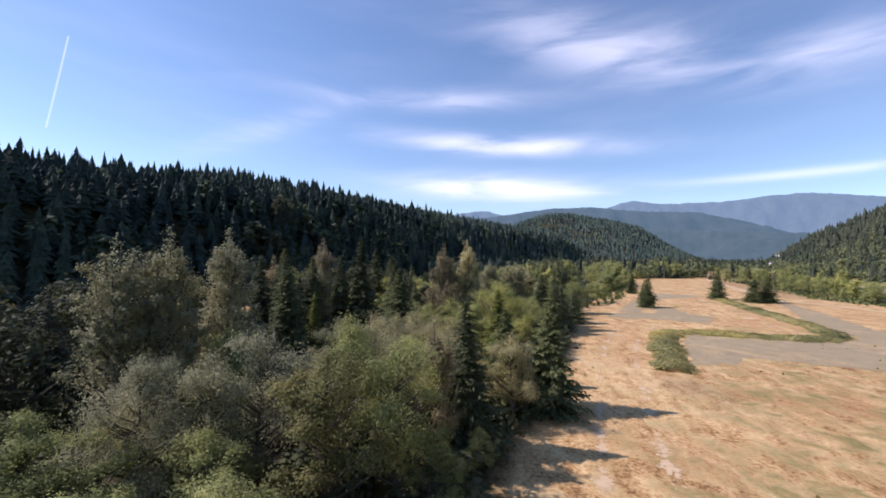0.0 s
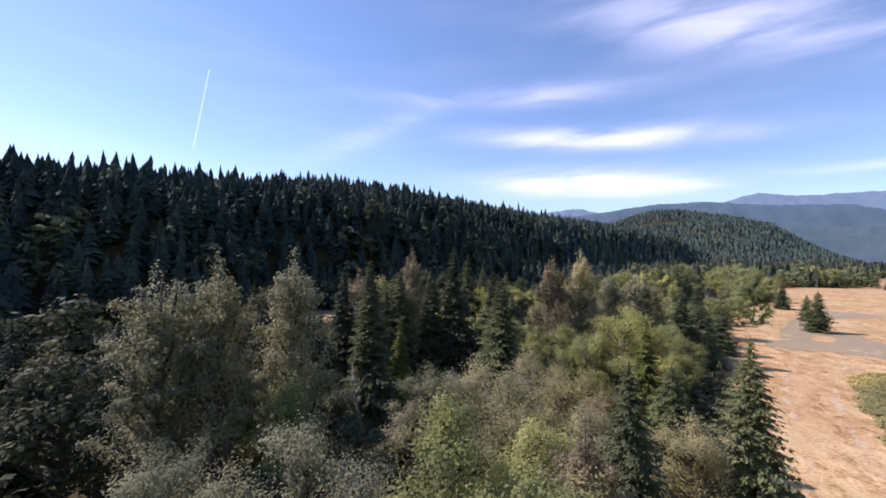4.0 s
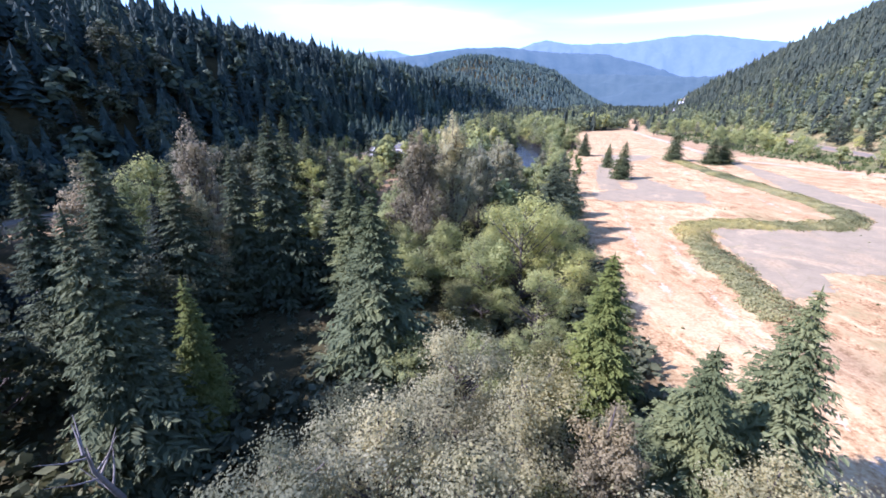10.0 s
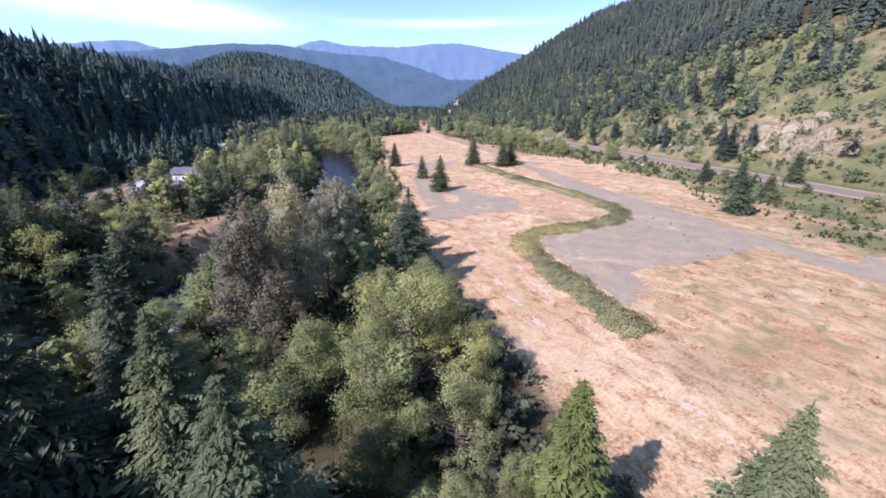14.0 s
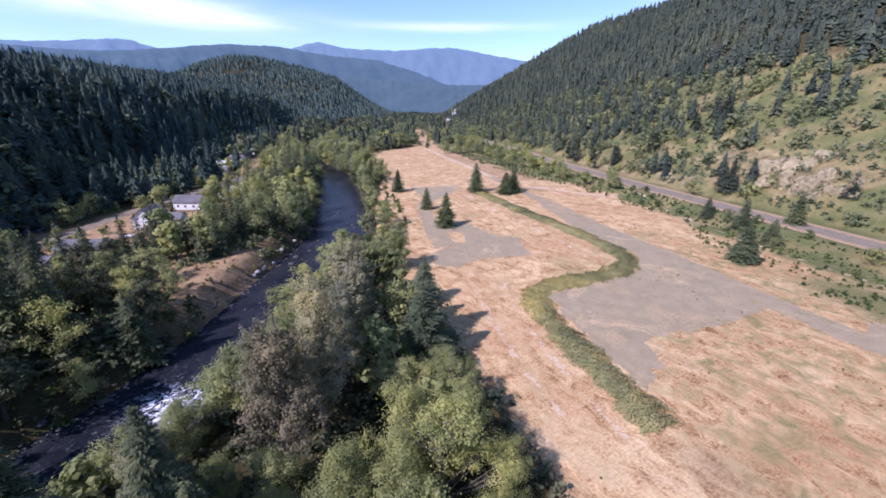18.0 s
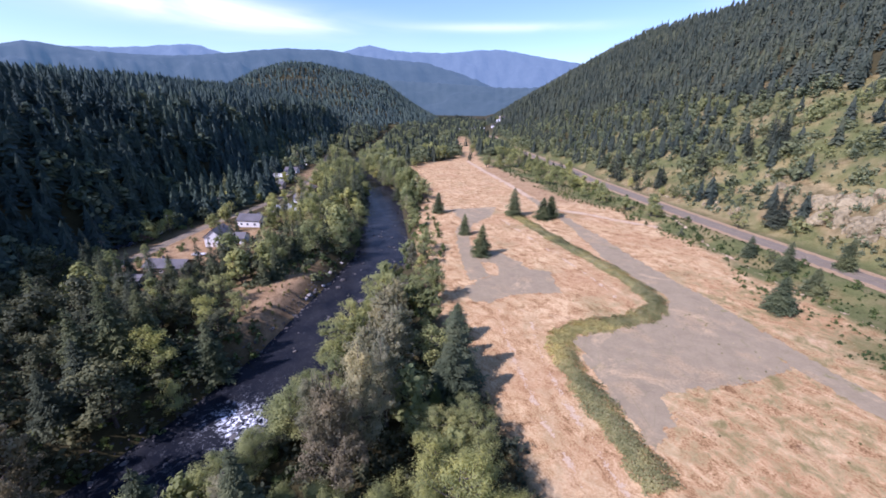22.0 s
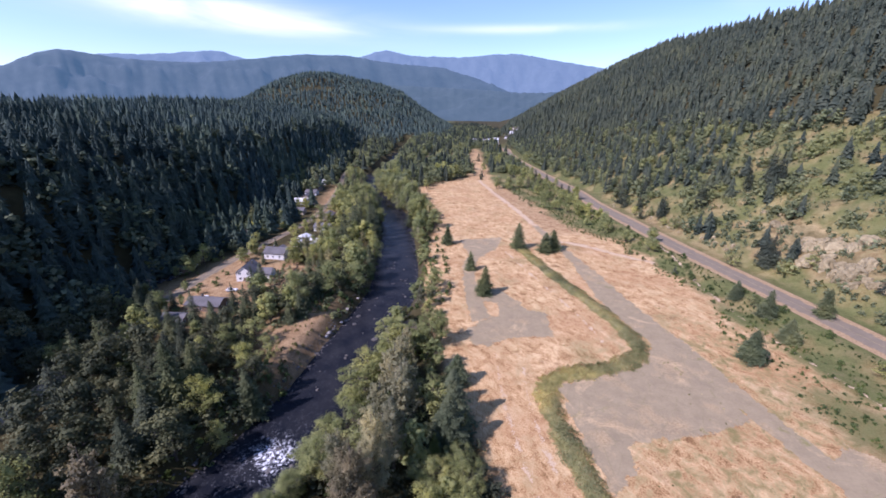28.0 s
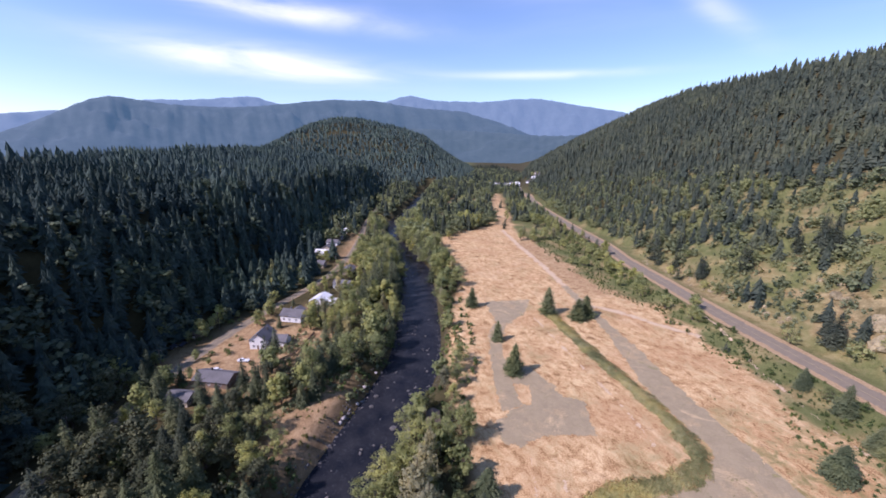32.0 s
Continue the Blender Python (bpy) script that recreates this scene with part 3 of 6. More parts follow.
forest_w = forest_w * (1 - 0.9 * np.clip(earth_sun_w, 0, 1) * (R_ > 18) * (X < 90))
weedy_w = np.clip(0.95 * ease((D_ - 16 - (Y - 60) * 0.25) / 36) * ease((130 - Y) / 40) + 0.28 + 0.25 * uneven, 0, 1)
k = len(gx)
idx = np.arange(len(gx) * len(gy)).reshape(len(gy), k)
quads = np.stack([idx[:-1, :-1], idx[:-1, 1:], idx[1:, 1:], idx[1:, :-1]], -1).reshape(-1, 4)
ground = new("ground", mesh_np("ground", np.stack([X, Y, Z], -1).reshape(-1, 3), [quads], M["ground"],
             {"forest": forest_w.ravel(), "earth": (earth_sun_w * 0.9).ravel(), "green": green_w.ravel(), "rock": rock_w.ravel(), "weedy": weedy_w.ravel()}, True))
tagged(ground, "dry mown valley field between wooded slopes", "ground", "", "structure")


def ribbon(line, half, z, step=4.0, lift=0.0, across=2):
    """A strip along a broken line that lies on the land."""
    pts = np.array(line, float)
    seg = np.hypot(*np.diff(pts, axis=0).T)
    run = np.r_[0, np.cumsum(seg)]
    at = np.arange(0, run[-1], step)
    # corners rounded by a short running mean
    fx, fy = np.interp(at, run, pts[:, 0]), np.interp(at, run, pts[:, 1])
    pad = 5
    ker = np.ones(2 * pad + 1) / (2 * pad + 1)
    fx, fy = (np.convolve(np.pad(v, pad, mode="reflect", reflect_type="odd"), ker, "valid") for v in (fx, fy))
    tx, ty = np.gradient(fx), np.gradient(fy)
    ln = np.hypot(tx, ty)
    nx, ny = ty / ln, -tx / ln
    cols = np.linspace(-1, 1, across)
    half = np.asarray(half, float) * np.ones(len(at))
    vx = fx[:, None] + nx[:, None] * cols * half[:, None]
    vy = fy[:, None] + ny[:, None] * cols * half[:, None]
    vz = (land(vx, vy) + lift) if z is None else np.full(vx.shape, z)
    ids = np.arange(vx.size).reshape(vx.shape)
    f = np.stack([ids[:-1, :-1], ids[:-1, 1:], ids[1:, 1:], ids[1:, :-1]], -1).reshape(-1, 4)
    return np.stack([vx, vy, vz], -1).reshape(-1, 3), [f], (fx, fy, nx, ny)


rv, rf, _ = ribbon(RIVER, 17, -6.2, 2.0, across=9)
fd, _ = to_line(rv[:, 0], rv[:, 1], [(-50, 92), (-36, 101), (-22, 114)])
river = tagged(new("river_water", mesh_np("river_water", rv, rf, M["water"], {"foam": 0.035 + 0.10 * np.exp(-((fd / 9) ** 2)) + 2.6 * np.exp(-((np.hypot(rv[:, 0] + 24, rv[:, 1] - 111) / 4.8) ** 2))}, True)), "dark shallow river with white rapids", "river", "", "structure")
hv, hf, hline = ribbon(HIGHWAY, 8.6, None, 3.0, 0.05, 11)
hv[:, 2] = np.maximum(hv[:, 2], 2.62)
tagged(new("road_highway", mesh_np("road_highway", hv, hf, M["highway"], {"shoulder": np.tile(np.abs(np.linspace(-8.6, 8.6, 11)) - 4.9, len(hv) // 11)})), "grey two-lane road between brown dirt shoulders", "road", "", "structure")
lv, lf, lline = ribbon(LEFT_ROAD, 2.9, None, 3.0, 0.12, 7)
tagged(new("road_village", mesh_np("road_village", lv, lf, M["highway"], {"shoulder": np.tile(np.abs(np.linspace(-2.9, 2.9, 7)) - 2.2, len(lv) // 7)})), "narrow asphalt road past the houses", "road", "", "structure")


def edge_of(x, y, outline):
    """How far inside an outline places lie (outside: minus)."""
    d_, _ = to_line(x, y, list(outline) + [outline[0]])
    inside = np.zeros(x.shape, bool)
    for (ax, ay), (bx, by) in zip(outline, list(outline[1:]) + [outline[0]]):
        if ay != by:
            inside ^= ((ay > y) != (by > y)) & (x < (bx - ax) * (y - ay) / (by - ay) + ax)
    return np.where(inside, d_, -d_)


def slab(name, outline, z, label):
    """An old asphalt surface with a broken, grown-over rim."""
    ox, oy = zip(*outline)
    px, py = np.arange(min(ox) - 3, max(ox) + 3, 1.5), np.arange(min(oy) - 3, max(oy) + 3, 1.5)
    qx, qy = np.meshgrid(px, py)
    rim = edge_of(qx, qy, outline)
    ids = np.arange(qx.size).reshape(qx.shape)
    f = np.stack([ids[:-1, :-1], ids[:-1, 1:], ids[1:, 1:], ids[1:, :-1]], -1).reshape(-1, 4)
    f = f[(rim.ravel()[f] > -2.5).any(1)]
    return tagged(new(name, mesh_np(name, np.stack([qx, qy, np.full(qx.shape, z)], -1).reshape(-1, 3), [f], M["asphalt"], {"rim": rim.ravel()})), label, "pavement", "", "structure")


GRAVEL = [(210, 445), (190, 371), (175, 308), (160, 254), (146, 206), (138, 178), (130, 158), (121, 133), (117, 110), (112, 86), (107, 62), (102, 38), (97, 20), (90, -20), (84, -60)]


def lane(name, line, half, mat, label, z=0.03, on_land=False):
    """A worn strip with a broken rim; half: widths by y, or one width."""
    cols = np.linspace(-1, 1, 9)
    pts = np.array(line, float)
    if isinstance(half, (int, float)):
        half = [(0, half), (1, half)]
    run = np.r_[0, np.cumsum(np.hypot(*np.diff(pts, axis=0).T))]
    wid = np.interp(np.interp(np.arange(0, run[-1], 2.0), run, pts[:, 1]), *zip(*half))
    v, f, _ = ribbon(line, wid + 1.8, None if on_land else z, 2.0, z, 9)
    rim = (wid[:, None] - (wid[:, None] + 1.8) * np.abs(cols)).ravel()
    return tagged(new(name, mesh_np(name, v, f, mat, {"rim": rim})), label, "track", "", "structure")


lane("road_lane", [p for p in GRAVEL if p[1] < 260], [(40, 4.0), (75, 4.5), (95, 6.2), (131, 7.6), (165, 5.6), (185, 3.6), (255, 2.6)], M["asphalt"], "old worn asphalt lane through the field")
lane("road_track", [p for p in GRAVEL if p[1] > 200], 2.4, M["dirt"], "pale dirt track through the dry field", 0.024)
lane("trail_verge", [(204, 186), (198, 171), (177, 137), (158, 98), (152, 76), (145, 50), (138, 20)], 0.25, M["dirt"], "thin dirt trail in the green verge", 0.14, True)
lane("trail_spur", [(143, 216), (154, 220), (164, 204), (172, 183), (182, 165)], 2.0, M["dirt"], "tan dirt spur towards the road", 0.05, True)
lane("trail_field", [(110, 214), (104, 176), (100, 146), (97, 126), (92, 112)], 0.3, M["dirt"], "pale wheel track beside the hedge", 0.02)
lane("trail_bend", [(56, 112), (50, 102), (43, 84), (37, 62), (32, 36), (27, 8), (22, -30)], 0.3, M["dirt"], "pale wheel track in the dry field", 0.02)
lane("trail_hedge", [(52, 124), (44, 108), (37, 88), (31, 64), (25, 36), (19, 0)], 0.3, M["dirt"], "pale wheel track beside the wood", 0.022)
slab("pavement_lot", [(61, 101), (86, 98), (97, 99), (104, 103), (112, 108), (114, 86), (103, 66), (94, 67), (82, 69), (73, 72), (63, 73), (61, 68), (56, 66), (50, 63), (47, 60), (52, 76), (56, 88)], 0.034, "cracked grey asphalt lot with weeds")
slab("pavement_edge", [(101, 50), (118, 52), (122, 40), (112, 20), (104, 28)], 0.038, "patch of dark old asphalt beside the lane")
slab("pavement_pad", [(93, 245), (123, 239), (107, 220), (92, 211), (86, 214), (89, 230)], 0.036, "old grey asphalt pad in the dry field")
slab("pavement_strip", [(87, 216), (92, 213), (82, 199), (74, 184), (66, 160), (62, 145), (53, 146), (59, 165), (68, 187), (78, 208)], 0.040, "narrow strip of old asphalt in the field")
slab("pavement_yard", [(72, 172), (80, 168), (81, 152), (80, 146), (87, 142), (78, 124), (60, 130), (52, 127), (46, 130), (48, 141), (60, 147), (66, 146), (71, 156), (66, 160)], 0.044, "old asphalt yard with straw islands")


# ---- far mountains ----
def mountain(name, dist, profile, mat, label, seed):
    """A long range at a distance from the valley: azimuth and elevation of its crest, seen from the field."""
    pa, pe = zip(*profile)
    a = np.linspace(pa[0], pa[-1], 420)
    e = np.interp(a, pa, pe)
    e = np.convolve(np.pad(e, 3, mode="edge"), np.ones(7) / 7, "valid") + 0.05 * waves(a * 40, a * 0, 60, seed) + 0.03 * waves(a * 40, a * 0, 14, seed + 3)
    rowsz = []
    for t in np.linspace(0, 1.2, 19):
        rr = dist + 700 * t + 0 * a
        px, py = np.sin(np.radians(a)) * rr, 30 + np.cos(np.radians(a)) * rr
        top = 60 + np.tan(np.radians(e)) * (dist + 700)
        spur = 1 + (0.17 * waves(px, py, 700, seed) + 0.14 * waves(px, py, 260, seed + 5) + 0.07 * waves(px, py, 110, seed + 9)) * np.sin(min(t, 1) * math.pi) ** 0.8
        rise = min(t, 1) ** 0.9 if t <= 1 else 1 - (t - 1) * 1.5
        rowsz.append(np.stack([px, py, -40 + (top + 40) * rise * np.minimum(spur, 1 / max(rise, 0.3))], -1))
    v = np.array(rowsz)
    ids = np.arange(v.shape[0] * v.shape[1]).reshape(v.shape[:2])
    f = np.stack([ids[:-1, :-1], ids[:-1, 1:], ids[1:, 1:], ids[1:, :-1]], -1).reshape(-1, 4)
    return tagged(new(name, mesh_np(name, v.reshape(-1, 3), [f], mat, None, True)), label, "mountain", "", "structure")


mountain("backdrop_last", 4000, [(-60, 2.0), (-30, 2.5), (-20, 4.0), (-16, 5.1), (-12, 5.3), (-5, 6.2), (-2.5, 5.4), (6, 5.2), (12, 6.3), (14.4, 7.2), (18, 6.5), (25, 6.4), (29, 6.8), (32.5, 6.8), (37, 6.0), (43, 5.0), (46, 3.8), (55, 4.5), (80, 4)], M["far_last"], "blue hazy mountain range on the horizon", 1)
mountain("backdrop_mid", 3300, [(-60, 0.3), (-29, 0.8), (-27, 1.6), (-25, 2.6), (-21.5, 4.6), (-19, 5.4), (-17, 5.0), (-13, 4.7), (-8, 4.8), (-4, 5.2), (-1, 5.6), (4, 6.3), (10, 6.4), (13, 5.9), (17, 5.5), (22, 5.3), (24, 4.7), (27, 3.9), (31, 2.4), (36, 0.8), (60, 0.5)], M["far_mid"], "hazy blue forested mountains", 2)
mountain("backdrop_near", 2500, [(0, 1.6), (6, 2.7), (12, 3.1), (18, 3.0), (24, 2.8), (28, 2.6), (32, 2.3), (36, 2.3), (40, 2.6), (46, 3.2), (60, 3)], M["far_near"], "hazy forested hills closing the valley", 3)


# ---- trees ----
def tube(points, radii, sides=6):
    """A tapering limb along points."""
    points, n = np.asarray(points, float), len(points)
    way_ = np.gradient(points, axis=0)
    way_ /= np.linalg.norm(way_, axis=1, keepdims=True) + 1e-9
    side = np.cross(way_, [0.31, 0.87, 0.38])
    side /= np.linalg.norm(side, axis=1, keepdims=True) + 1e-9
    up = np.cross(side, way_)
    a = np.linspace(0, 6.2832, sides, endpoint=False)
    ring = points[:, None] + np.asarray(radii)[:, None, None] * (np.cos(a)[None, :, None] * side[:, None] + np.sin(a)[None, :, None] * up[:, None])
    ids = np.arange(n * sides).reshape(n, sides)
    f = np.stack([ids[:-1], np.roll(ids[:-1], -1, 1), np.roll(ids[1:], -1, 1), ids[1:]], -1).reshape(-1, 4)
    return ring.reshape(-1, 3), [f]


def leaves(centres, normals, sizes, rng, fold=0.0):
    """Leaf-shaped quads at the centres, turned round their normals at random."""
    n = len(centres)
    normals = normals / (np.linalg.norm(normals, axis=1, keepdims=True) + 1e-9)
    side = np.cross(normals, rng.normal(size=(n, 3)))
    side /= np.linalg.norm(side, axis=1, keepdims=True) + 1e-9
    up = np.cross(normals, side)
    s = sizes[:, None]
    v = np.stack([centres - up * s * 0.62, centres + side * s * 0.42 + normals * s * fold, centres + up * s * 0.62, centres - side * s * 0.42 + normals * s * fold], 1)
    return v.reshape(-1, 3), [np.arange(4 * n).reshape(n, 4)]


def conifer(seed, tiers, branches, full=0.20, droop=0.25, fine=3, power=0.82, twig=0.46):
    """Crown of a conifer 1 high: whorls of drooping boughs, each a herringbone of narrow hanging twigs."""
    rng = np.random.default_rng(seed)
    bough = []
    for k in range(tiers):
        t = k / (tiers - 1)
        nb = max(4, round(branches * (1 - 0.45 * t)))
        reach = full * (1 - t) ** power * rng.uniform(0.80, 1.14) + 0.016
        turn = rng.uniform(0, 6.28)
        for b in range(nb):
            bough.append((0.05 + 0.93 * t + rng.uniform(-0.012, 0.012), 6.2832 * (b + rng.uniform(-0.35, 0.35)) / nb + turn, reach * rng.uniform(0.55, 1.25), droop * rng.uniform(0.5, 1.5)))
    z, a, r, dr = np.array(bough).T[:, :, None]
    u = np.linspace(0.16, 1.0, fine)[None] + rng.uniform(-0.05, 0.05, (len(bough), fine))
    out, side, up = np.stack([np.cos(a), np.sin(a), 0 * a], -1), np.stack([-np.sin(a), np.cos(a), 0 * a], -1), np.array([0, 0, 1.0])
    spine = out * (r * u)[..., None] + up * (z - dr * r * u * (1.6 - 0.75 * u))[..., None]
    quads = []
    for sg in (-1, 1):
        ln = (r * twig * (1.0 - 0.62 * u) + 0.006) * rng.uniform(0.6, 1.4, u.shape)
        way_ = side * sg * rng.uniform(0.5, 1.0, u.shape)[..., None] + out * rng.uniform(0.35, 1.0, u.shape)[..., None] - up * rng.uniform(0.15, 0.75, u.shape)[..., None]
        tip = spine + way_ * ln[..., None]
        wide = (out * rng.uniform(0.5, 1.0, u.shape)[..., None] + up * rng.uniform(-0.5, 0.5, u.shape)[..., None] - side * sg * 0.4) * (ln * rng.uniform(0.20, 0.34, u.shape))[..., None]
        mid = spine * 0.45 + tip * 0.55 + up * (0.10 * ln)[..., None]
        quads.append(np.stack([spine, mid + wide, tip, mid - wide], 2))
    v = np.concatenate(quads).reshape(-1, 3)
    top = []
    for a_ in (0, 2.1, 4.2):
        top += [(0, 0, 1.02), (0.014 * math.cos(a_), 0.014 * math.sin(a_), 0.9), (0, 0, 0.88), (0.014 * math.cos(a_ + 2.1), 0.014 * math.sin(a_ + 2.1), 0.9)]
    v = np.concatenate([v, np.array(top)])
    return v, [np.arange(len(v)).reshape(-1, 4)]


def skirt_conifer(seed, tiers, points, full=0.2):
    """Far conifer 1 high: ragged, drooping skirts round a stem, uneven on its sides."""
    rng = np.random.default_rng(seed)
    vs, tri, base = [], [], 0
    lean, heavy = rng.uniform(0, 6.28), rng.uniform(0.05, 0.22)
    for k in range(tiers):
        t = k / tiers
        z0, z1 = 0.02 + 0.91 * t, min(1.0, 0.02 + 0.91 * t + 2.1 / tiers)
        r = full * (1 - t) ** 0.78 * rng.uniform(0.78, 1.18) + 0.008
        ring = []
        for j in range(points):
            a = 6.2832 * (j + rng.uniform(-0.3, 0.3)) / points + k * 1.7
            rr = r * (1 + heavy * math.cos(a - lean)) * (rng.uniform(0.85, 1.25) if j % 2 else rng.uniform(0.50, 0.75))
            ring.append((rr * math.cos(a), rr * math.sin(a), z0 + (-0.012 if j % 2 else 0.028) + rng.uniform(-0.018, 0.018)))
        vs += [(rng.uniform(-0.006, 0.006), rng.uniform(-0.006, 0.006), z1)] + ring
        tri += [(base, base + 1 + j, base + 1 + (j + 1) % points) for j in range(points)]
        base += points + 1
    return np.array(vs), [np.array(tri)]


def plumes(rng, count, leaf, clumps):
    """A cottonwood: upright limbs round a leader, each a pointed plume of leaves with gaps between."""
    wood = [tube([(0, 0, -0.02), (0.006, 0.004, 0.3), (-0.006, 0.01, 0.6), (0.004, 0, 0.97)], [0.020, 0.014, 0.009, 0.002])]
    lines = [(np.array([0, 0, 0.45]), np.array([rng.uniform(-0.02, 0.02), rng.uniform(-0.02, 0.02), 1.0]), 0.055)]
    limbs = max(14, clumps // 2)
    for k in range(limbs):
        t = k / (limbs - 1)
        z, a = 0.12 + 0.62 * t + rng.uniform(-0.03, 0.03), k * 2.39996 + rng.uniform(-0.5, 0.5)
        length = (0.30 - 0.13 * t) * rng.uniform(0.75, 1.2)
        reach = length * (0.46 - 0.18 * t) * rng.uniform(0.7, 1.25)
        start = np.array([0, 0, z])
        tip = np.array([reach * math.cos(a), reach * math.sin(a), min(0.985, z + length)])
        mid = start * 0.4 + tip * 0.6 + np.array([0.18 * reach * math.cos(a), 0.18 * reach * math.sin(a), -0.03])
        wood.append(tube([start, mid, tip], [0.008, 0.005, 0.001], 4))
        lines.append((mid * 0.55 + start * 0.45, tip, 0.046 * rng.uniform(0.75, 1.2)))
        if rng.random() < 0.6:
            b = a + rng.uniform(-1.2, 1.2)
            lines.append((mid, mid + np.array([0.09 * math.cos(b), 0.09 * math.sin(b), 0.05]), 0.04))
    own = rng.integers(0, len(lines), count)
    u = rng.random(count) ** 0.8
    p0, p1, rad = (np.array([ln[k] for ln in lines])[own] for k in range(3))
    off = rng.normal(size=(count, 3)) * (rad * (0.75 - 0.55 * u))[:, None]
    at = p0 + (p1 - p0) * u[:, None] + off
    at[:, 2] = np.maximum(at[:, 2], 0.04)
    normals = off / (np.linalg.norm(off, axis=1, keepdims=True) + 1e-6) + 0.5 * (at * (1, 1, 0)) / 0.17 + rng.normal(size=(count, 3)) * 0.3 + (0, 0, 0.4)
    return joined(wood), leaves(at, normals, leaf * rng.uniform(0.6, 1.35, count), rng)


def broadleaf(seed, count, leaf, shape="egg", clumps=46):
    """Wood and leaves of a broad-leaved tree 1 high: limbs that end in clumps of leaves."""
    rng = np.random.default_rng(seed)
    if shape == "tall":
        return plumes(rng, count, leaf, clumps)
    wide = {"egg": 0.26, "round": 0.36, "bush": 0.55}[shape]
    low = {"egg": 0.22, "round": 0.2, "bush": 0.04}[shape]
    wood = [tube([(0, 0, -0.02), (0.006, 0.004, 0.3), (-0.006, 0.01, 0.6), (0.004, 0, 0.93)], [0.020, 0.014, 0.009, 0.002])]
    tips = []
    lobes = []
    for k in range(8):
        t = (k + 0.6) / 8
        rr = wide * math.sin(math.pi * min(1, 0.16 + 0.8 * t)) ** 0.6 * rng.uniform(0.45, 0.95)
        lobes.append((rr, k * 2.4 + rng.uniform(-0.5, 0.5), low + (0.90 - low) * t))
    for k in range(clumps):
        lr, la, lz = lobes[k % len(lobes)]
        w_ = rng.normal(size=3)
        w_ *= rng.uniform(0.55, 1.0) / np.linalg.norm(w_)
        tip = np.array([lr * math.cos(la), lr * math.sin(la), lz]) + w_ * np.array([0.52, 0.52, 0.30]) * wide
        z, r = tip[2], math.hypot(tip[0], tip[1])
        if z < low * 0.6:
            tip[2] = z = low * 0.6
        start = np.array([0, 0, max(0.06, z - r * 0.8 - 0.05)])
        wood.append(tube([start, start * 0.45 + tip * 0.55 + (0, 0, -0.02), tip], [0.007, 0.004, 0.0012], 4))
        tips.append(tip)
    tips.append(np.array([0, 0, 0.96]))
    for z in np.linspace(low + 0.12, 0.9, 9):
        tips.append(np.array([*rng.normal(size=2) * 0.12 * wide, z]))
    tips = np.array(tips)
    own = rng.integers(0, len(tips), count)
    spread_ = (0.026 if clumps > 40 else 0.042) * (1.5 if shape == "bush" else 1) + 0.022 * rng.random(len(tips))
    off = rng.normal(size=(count, 3)) * spread_[own][:, None] * np.array([1, 1, 0.9])
    at = tips[own] + off
    at[:, 2] = np.maximum(at[:, 2], 0.01)
    normals = off / (np.linalg.norm(off, axis=1, keepdims=True) + 1e-6) + 0.6 * (at * (1, 1, 0)) / wide + rng.normal(size=(count, 3)) * 0.34 + (0, 0, 0.5)
    return joined(wood), leaves(at, normals, leaf * rng.uniform(0.6, 1.35, count), rng)


def trunk(seed, width=0.018):
    return tube([(0, 0, -0.03), (0.003, 0, 0.25), (-0.002, 0.002, 0.6), (0, 0, 0.97)], [width, width * 0.8, width * 0.45, 0.002], 7)


PROTO = {}


def proto(kind):
    """Trunk and crown meshes of a kind of tree, a few variants each, built once."""
    if kind in PROTO:
        return PROTO[kind]
    look_, variant = kind[:2]
    base = sum(map(ord, look_)) + 17 * variant
    near = kind[2]
    if look_ in ("fir", "hillfir", "darkfir", "spruce", "cedar"):
        full = {"fir": 0.21, "hillfir": 0.21, "darkfir": 0.21, "spruce": 0.26, "cedar": 0.17}[look_]
        tr, cr = trunk(base), conifer(base, *((50, 14, full, 0.42, 13, 0.82, 0.27) if near == 2 else (36, 12, full, 0.44, 7, 0.82, 0.36) if near else (26, 9, full * 0.95, 0.50, 4)))
    elif look_ == "fieldfir":
        tr, cr = trunk(base, 0.022), conifer(base, 34, 15, 0.235, 0.42, 7, 0.6, 0.36)
    elif look_ == "smallfir":
        tr, cr = trunk(base), conifer(base, 20, 9, 0.25, 0.3, 4)
    else:
        shape = {"poplar": "tall", "brown": "tall", "round": "round", "bush": "bush"}.get(look_, "egg")
        count, leaf = {"poplar": (20000, 0.0083), "brown": (18500, 0.0086), "alder": (15500, 0.0109), "cotton": (19000, 0.0093), "dry": (17000, 0.0105), "round": (13000, 0.0128), "smallleaf": (750, 0.070), "bush": (420, 0.11), "shade": (11000, 0.0157)}[look_]
        if near == 1 and look_ not in ("smallleaf", "bush"):
            count, leaf = round(count * 0.26), leaf * 1.88
        elif not near and look_ not in ("smallleaf", "bush"):
            count, leaf = round(count * 0.14), leaf * 2.6
        tr, cr = broadleaf(base, count, leaf, shape, {"tall": 64, "bush": 16}.get(shape, 66) if near else 32)
    # needle colour carries light: fir paled by haze, the shady wood's firs darkened
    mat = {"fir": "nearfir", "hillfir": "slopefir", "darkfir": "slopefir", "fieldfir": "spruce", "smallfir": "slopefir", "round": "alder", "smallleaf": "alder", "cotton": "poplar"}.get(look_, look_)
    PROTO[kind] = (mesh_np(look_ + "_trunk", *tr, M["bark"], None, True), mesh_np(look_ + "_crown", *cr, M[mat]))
    return PROTO[kind]


